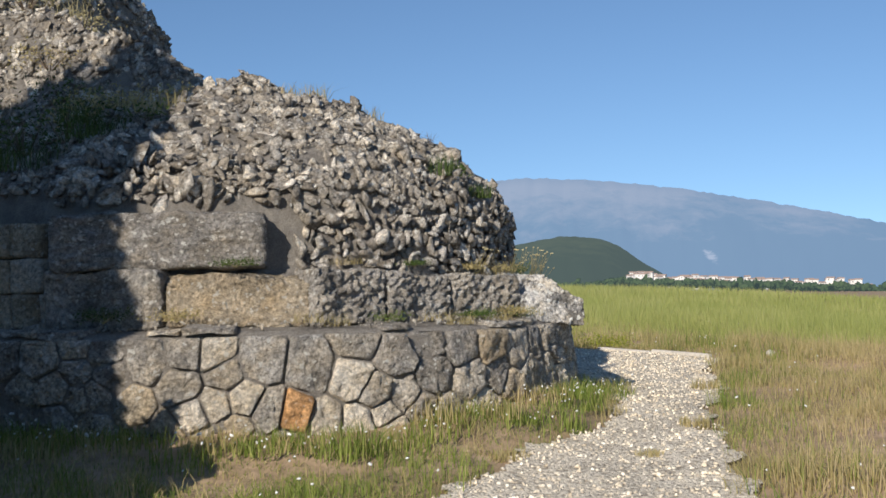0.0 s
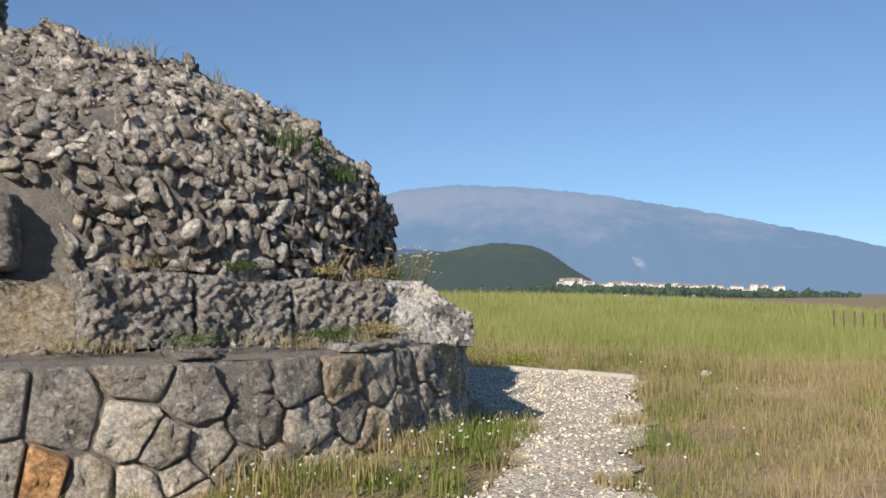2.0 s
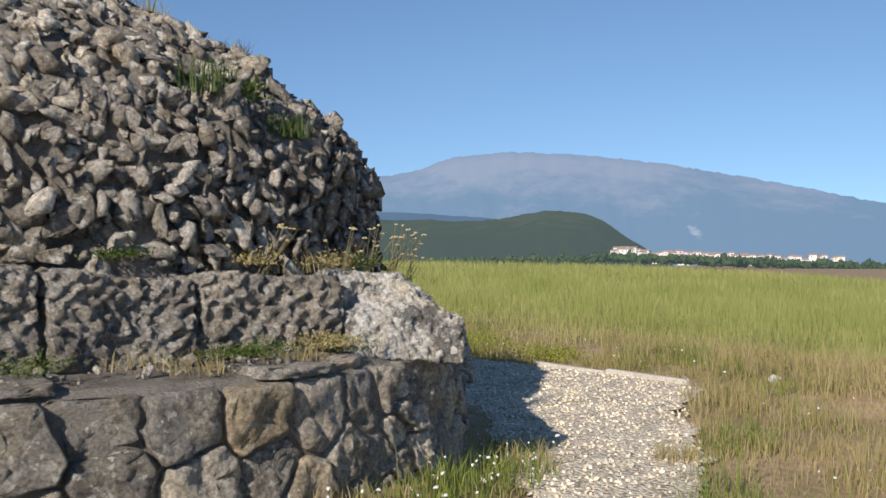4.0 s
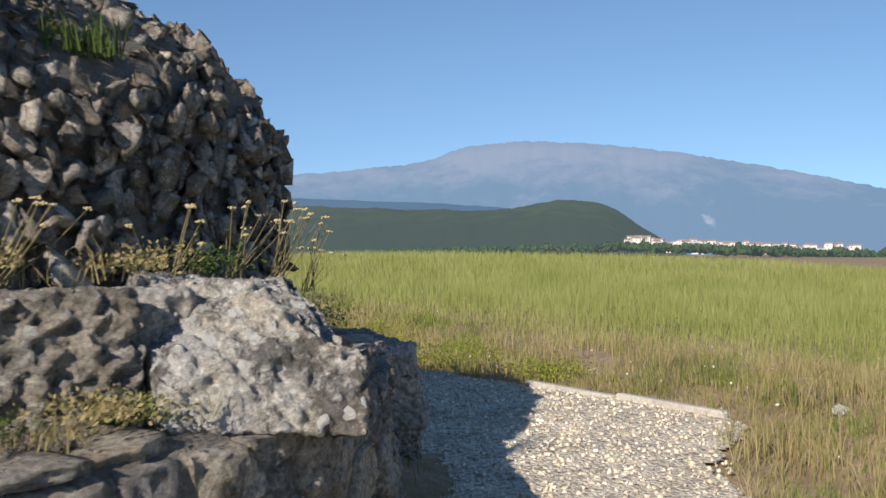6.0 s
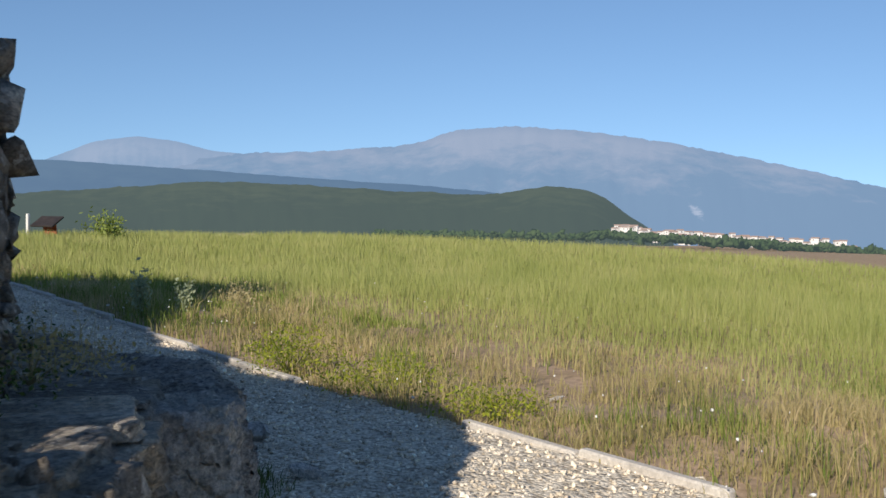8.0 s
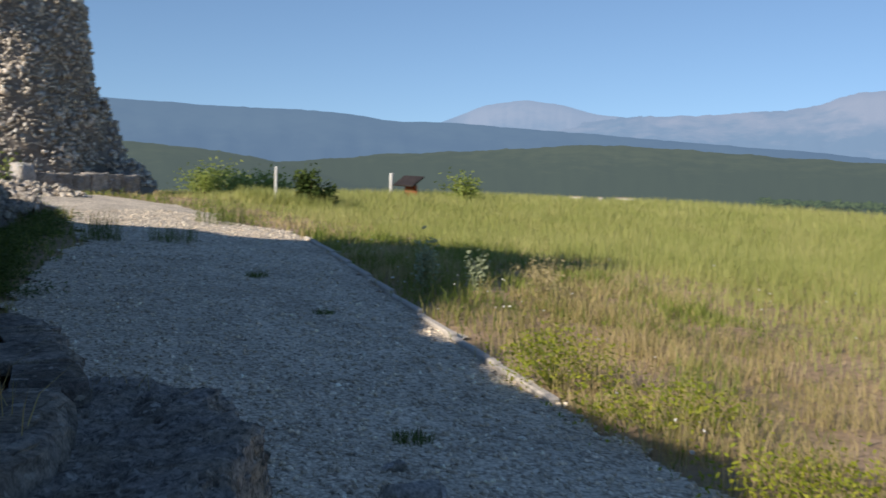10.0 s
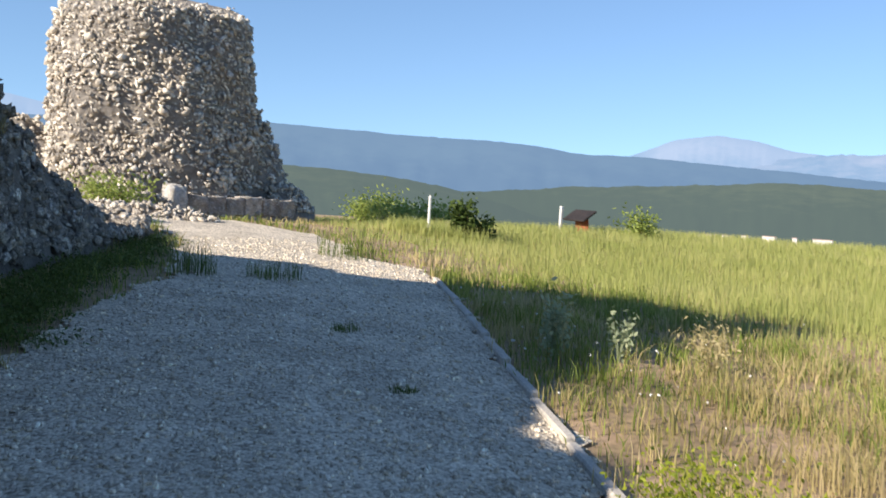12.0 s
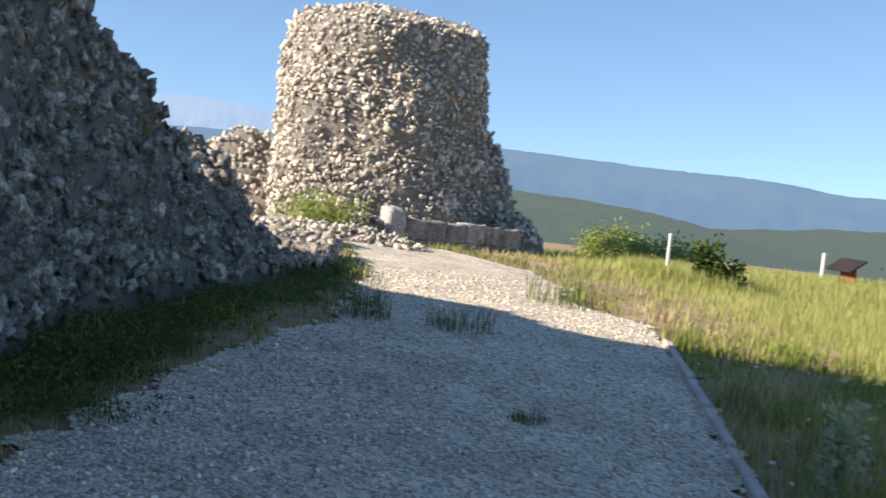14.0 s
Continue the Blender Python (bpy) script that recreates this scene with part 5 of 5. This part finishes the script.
# ---- the distance ----
def ridge(name, dist, depth, points, z_base, mat, label, rough, seed, n=260, category="hill", rows=14):
    """A range of hills: az and height in degrees along the skyline, seen from the tomb."""
    az = np.array([p[0] for p in points])
    el = np.array([p[1] for p in points])
    A = np.linspace(az[0], az[-1], n)
    E = np.interp(A, az, el)
    ker = np.ones(7) / 7
    E = np.convolve(np.pad(E, 3, mode="edge"), ker, "valid")
    top = dist * np.tan(np.radians(E)) + 1.4
    jag = rough * dist * 0.002 * (vnoise(A, A * 0.3, 1.1, seed) + 0.6 * vnoise(A, A, 0.3, seed))
    V = []
    for k in range(rows):
        q = k / (rows - 1)
        d = dist - depth * (1 - q)
        shape = q ** 1.15
        z = z_base + (top - z_base) * shape + jag * q ** 5
        z = z + np.sin(q * math.pi) * (top - z_base) * 0.05 * (vnoise(A, np.full(n, q * 4), 1.6, seed + 2) + 0.5 * vnoise(A, np.full(n, q * 9), 0.5, seed + 5))
        V.append(np.stack([1 + d * np.sin(np.radians(A)), 8 + d * np.cos(np.radians(A)), z], 1))
    V.append(np.stack([1 + (dist + depth) * np.sin(np.radians(A)), 8 + (dist + depth) * np.cos(np.radians(A)), np.full(n, z_base)], 1))
    V = np.concatenate(V)
    i = (np.arange(rows)[:, None] * n + np.arange(n - 1)[None, :]).ravel()
    F = np.stack([i, i + 1, i + n + 1, i + n], 1)
    ob = obj(name, np_mesh(name, V, F), mat, smooth=True)
    return tagged(ob, label, category, kind="structure")


# haze is put into each layer's material, stronger further off
M_MOUNTAIN = hazed_material("far_mountain_hazed", (0.10, 0.15, 0.17), (0.46, 0.40, 0.36), (0.22, 0.345, 0.535), 0.76, 0.004, -80, 300, (733, 3255, -33))
M_PEAK = hazed_material("far_peak_hazed", (0.14, 0.18, 0.2), (0.42, 0.38, 0.36), (0.23, 0.36, 0.55), 0.8, 0.005, -80, 260)
M_RANGE = hazed_material("wooded_range_hazed", (0.05, 0.07, 0.07), (0.08, 0.11, 0.10), (0.15, 0.26, 0.43), 0.62, 0.006, -80, 160)
M_HILL = hazed_material("wooded_hill_hazed", (0.035, 0.05, 0.025), (0.08, 0.095, 0.045), (0.115, 0.16, 0.168), 0.60, 0.03, -40, 40)
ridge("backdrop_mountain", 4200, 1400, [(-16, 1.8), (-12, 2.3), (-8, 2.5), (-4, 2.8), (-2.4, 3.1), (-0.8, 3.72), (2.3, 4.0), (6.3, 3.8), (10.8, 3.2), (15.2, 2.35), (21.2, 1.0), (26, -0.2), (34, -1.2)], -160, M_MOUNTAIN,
      "broad bare mountain, blue haze mixed in as glow", 0.8, 1.0, category="mountain")
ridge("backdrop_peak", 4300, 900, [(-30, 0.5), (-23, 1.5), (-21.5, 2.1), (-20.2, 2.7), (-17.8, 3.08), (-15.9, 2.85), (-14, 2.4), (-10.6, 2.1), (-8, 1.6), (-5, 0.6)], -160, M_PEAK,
      "pale rocky peak, blue haze mixed in as glow", 0.2, 2.0, category="mountain")
ridge("backdrop_peak", 4300, 900, [(-80, 2.0), (-70, 2.8), (-64, 3.2), (-60, 3.45), (-57.5, 3.3), (-54, 2.7), (-48, 1.0)], -160, M_PEAK, "pale far mountain, blue haze mixed in as glow", 0.2, 2.6, category="mountain")
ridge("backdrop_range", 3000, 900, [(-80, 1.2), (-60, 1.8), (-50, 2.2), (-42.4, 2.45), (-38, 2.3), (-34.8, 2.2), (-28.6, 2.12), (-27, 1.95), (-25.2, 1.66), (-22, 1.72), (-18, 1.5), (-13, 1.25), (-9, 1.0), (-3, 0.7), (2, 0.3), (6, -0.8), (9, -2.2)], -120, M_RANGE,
      "long wooded mountain range, blue haze mixed in as glow", 0.4, 3.0, category="mountain")
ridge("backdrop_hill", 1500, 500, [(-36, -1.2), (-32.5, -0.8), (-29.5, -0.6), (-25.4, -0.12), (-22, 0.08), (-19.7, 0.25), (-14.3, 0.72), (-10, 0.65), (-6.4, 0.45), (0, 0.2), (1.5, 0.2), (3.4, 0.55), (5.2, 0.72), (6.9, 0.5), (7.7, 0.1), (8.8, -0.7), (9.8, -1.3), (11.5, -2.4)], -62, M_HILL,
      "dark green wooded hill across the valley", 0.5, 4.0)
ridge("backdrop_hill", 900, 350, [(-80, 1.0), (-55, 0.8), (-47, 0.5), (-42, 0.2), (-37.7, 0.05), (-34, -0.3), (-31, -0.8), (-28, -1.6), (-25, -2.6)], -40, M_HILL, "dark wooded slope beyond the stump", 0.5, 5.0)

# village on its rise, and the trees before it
# walls and roofs paled by a weak bluish emission that stands for haze
M_FARWALL = hazed_material("village_wall_hazed", (0.62, 0.60, 0.55), (0.78, 0.74, 0.68), (0.30, 0.38, 0.48), 0.18, 0.01, -60, 0)
M_FARROOF = hazed_material("village_roof_hazed", (0.30, 0.19, 0.14), (0.42, 0.28, 0.2), (0.25, 0.33, 0.43), 0.22, 0.01, -60, 0)
hr = random.Random(9)
for k in range(60):
    a = 8.5 + 12.0 * (k / 59) ** 1.2 + hr.uniform(-0.12, 0.12)
    d = hr.uniform(880, 960)
    el = -1.72 - 0.045 * (a - 8.5) + hr.uniform(-0.16, 0.11) + (0.08 if a < 9.6 else 0)
    x, y, z = 1 + d * math.sin(radians(a)), 8 + d * math.cos(radians(a)), 1.4 + d * math.tan(radians(el))
    w, dp, h = hr.uniform(4, 8), hr.uniform(4, 6), hr.uniform(1.5, 3.2)
    if a < 9.6:
        w, h = w * 1.5, h * 1.3
    house = thing("house", "white rendered village house with a tiled roof", "house", "village houses", at=(x, y, z - 6))
    house.rotation_euler = (0, 0, radians(hr.uniform(-35, 35)))
    bm = bmesh.new()
    bmesh.ops.create_cube(bm, size=1.0, matrix=Matrix.Translation((0, 0, (h + 6) / 2)) @ Matrix.Diagonal((w, dp, h + 6, 1)))
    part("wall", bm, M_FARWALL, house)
    bm = bmesh.new()
    pts = [(-w / 2 - .4, -dp / 2 - .4, h + 6.02), (w / 2 + .4, -dp / 2 - .4, h + 6.02), (w / 2 + .4, dp / 2 + .4, h + 6.02), (-w / 2 - .4, dp / 2 + .4, h + 6.02), (-w / 2 - .4, 0, h + 7.0), (w / 2 + .4, 0, h + 7.0)]
    vs = [bm.verts.new(p) for p in pts]
    for f in ((0, 1, 5, 4), (2, 3, 4, 5), (0, 4, 3), (1, 2, 5), (3, 2, 1, 0)):
        bm.faces.new([vs[i] for i in f])
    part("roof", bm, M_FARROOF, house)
    for j in range(int(w / 3.4)):
        bm = bmesh.new()
        bmesh.ops.create_cube(bm, size=1.0, matrix=Matrix.Translation((-w / 2 + 1.9 + 3.3 * j, -dp / 2 - 0.03, h + 4.6)) @ Matrix.Diagonal((0.8, 0.12, 1.0, 1)))
        part("window", bm, M_GLASS, house)

# a few long low buildings far down the valley
for k in range(9):
    a, d = -18.6 + 0.85 * k + hr.uniform(-0.4, 0.4), hr.uniform(880, 930)
    x, y, z = 1 + d * math.sin(radians(a)), 8 + d * math.cos(radians(a)), 1.4 + d * math.tan(radians(-2.33 + 0.018 * k))
    w, h = hr.uniform(3, 12), hr.uniform(0.3, 1.5)
    shed = thing("valley_building", "long low pale building in the valley", "building", "valley buildings", at=(x, y, z - 6))
    shed.rotation_euler = (0, 0, radians(hr.uniform(-20, 20)))
    bm = bmesh.new()
    bmesh.ops.create_cube(bm, size=1.0, matrix=Matrix.Translation((0, 0, (h + 6) / 2)) @ Matrix.Diagonal((w, 5, h + 6, 1)))
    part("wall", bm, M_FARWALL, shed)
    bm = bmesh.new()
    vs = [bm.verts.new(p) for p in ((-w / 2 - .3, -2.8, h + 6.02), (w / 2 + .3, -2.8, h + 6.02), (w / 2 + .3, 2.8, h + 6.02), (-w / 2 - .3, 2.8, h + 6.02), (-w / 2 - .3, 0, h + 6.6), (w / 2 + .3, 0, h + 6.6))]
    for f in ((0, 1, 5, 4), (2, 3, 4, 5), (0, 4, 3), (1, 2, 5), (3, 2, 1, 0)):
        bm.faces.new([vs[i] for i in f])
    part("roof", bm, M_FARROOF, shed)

# tree green with a quarter of bluish glow added as painted haze
M_FARTREE = hazed_material("far_trees_hazed", (0.03, 0.055, 0.02), (0.07, 0.10, 0.04), (0.13, 0.20, 0.22), 0.25, 0.05, -60, 0)
rng = np.random.default_rng(91)
P, S = [], []
for k in range(2600):
    a = rng.uniform(6.8, 24) if k % 4 else rng.uniform(-5, 8)
    d = rng.uniform(560, 860)
    el = -1.93 - 0.045 * max(0, a - 8) + 0.05 * math.sin(a * 5) + rng.normal(scale=0.06) - (0.15 if a < 7 else 0)
    P.append((1 + d * math.sin(radians(a)), 8 + d * math.cos(radians(a)), 1.4 + d * math.tan(radians(el))))
    S.append(rng.uniform(1.2, 3.2))
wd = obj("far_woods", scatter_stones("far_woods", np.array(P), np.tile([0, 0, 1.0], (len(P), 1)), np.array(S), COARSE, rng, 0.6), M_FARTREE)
tagged(wd, "dark green trees in the valley before the village", "trees", kind="stuff")

# far fence in the field's corner
fence = thing("fence", "row of dark wooden fence posts at the field's corner", "fence")
bm = bmesh.new()
bmesh.ops.create_cone(bm, cap_ends=True, segments=8, radius1=0.03, radius2=0.025, depth=0.8, matrix=pose(0, 0, 0.4))
post_mesh = bpy.data.meshes.new("fence_post")
bm.to_mesh(post_mesh)
bm.free()
post_mesh.materials.append(M_WOODY)
for k in range(34):
    x, y = 12.4 + 0.26 * k, 30.2 - 0.06 * k
    f = new("fence_post", post_mesh)
    f.parent = fence
    f.matrix_basis = pose(*on_ground(x, y, -0.1), random.uniform(-3, 3), random.uniform(-3, 3), 0)
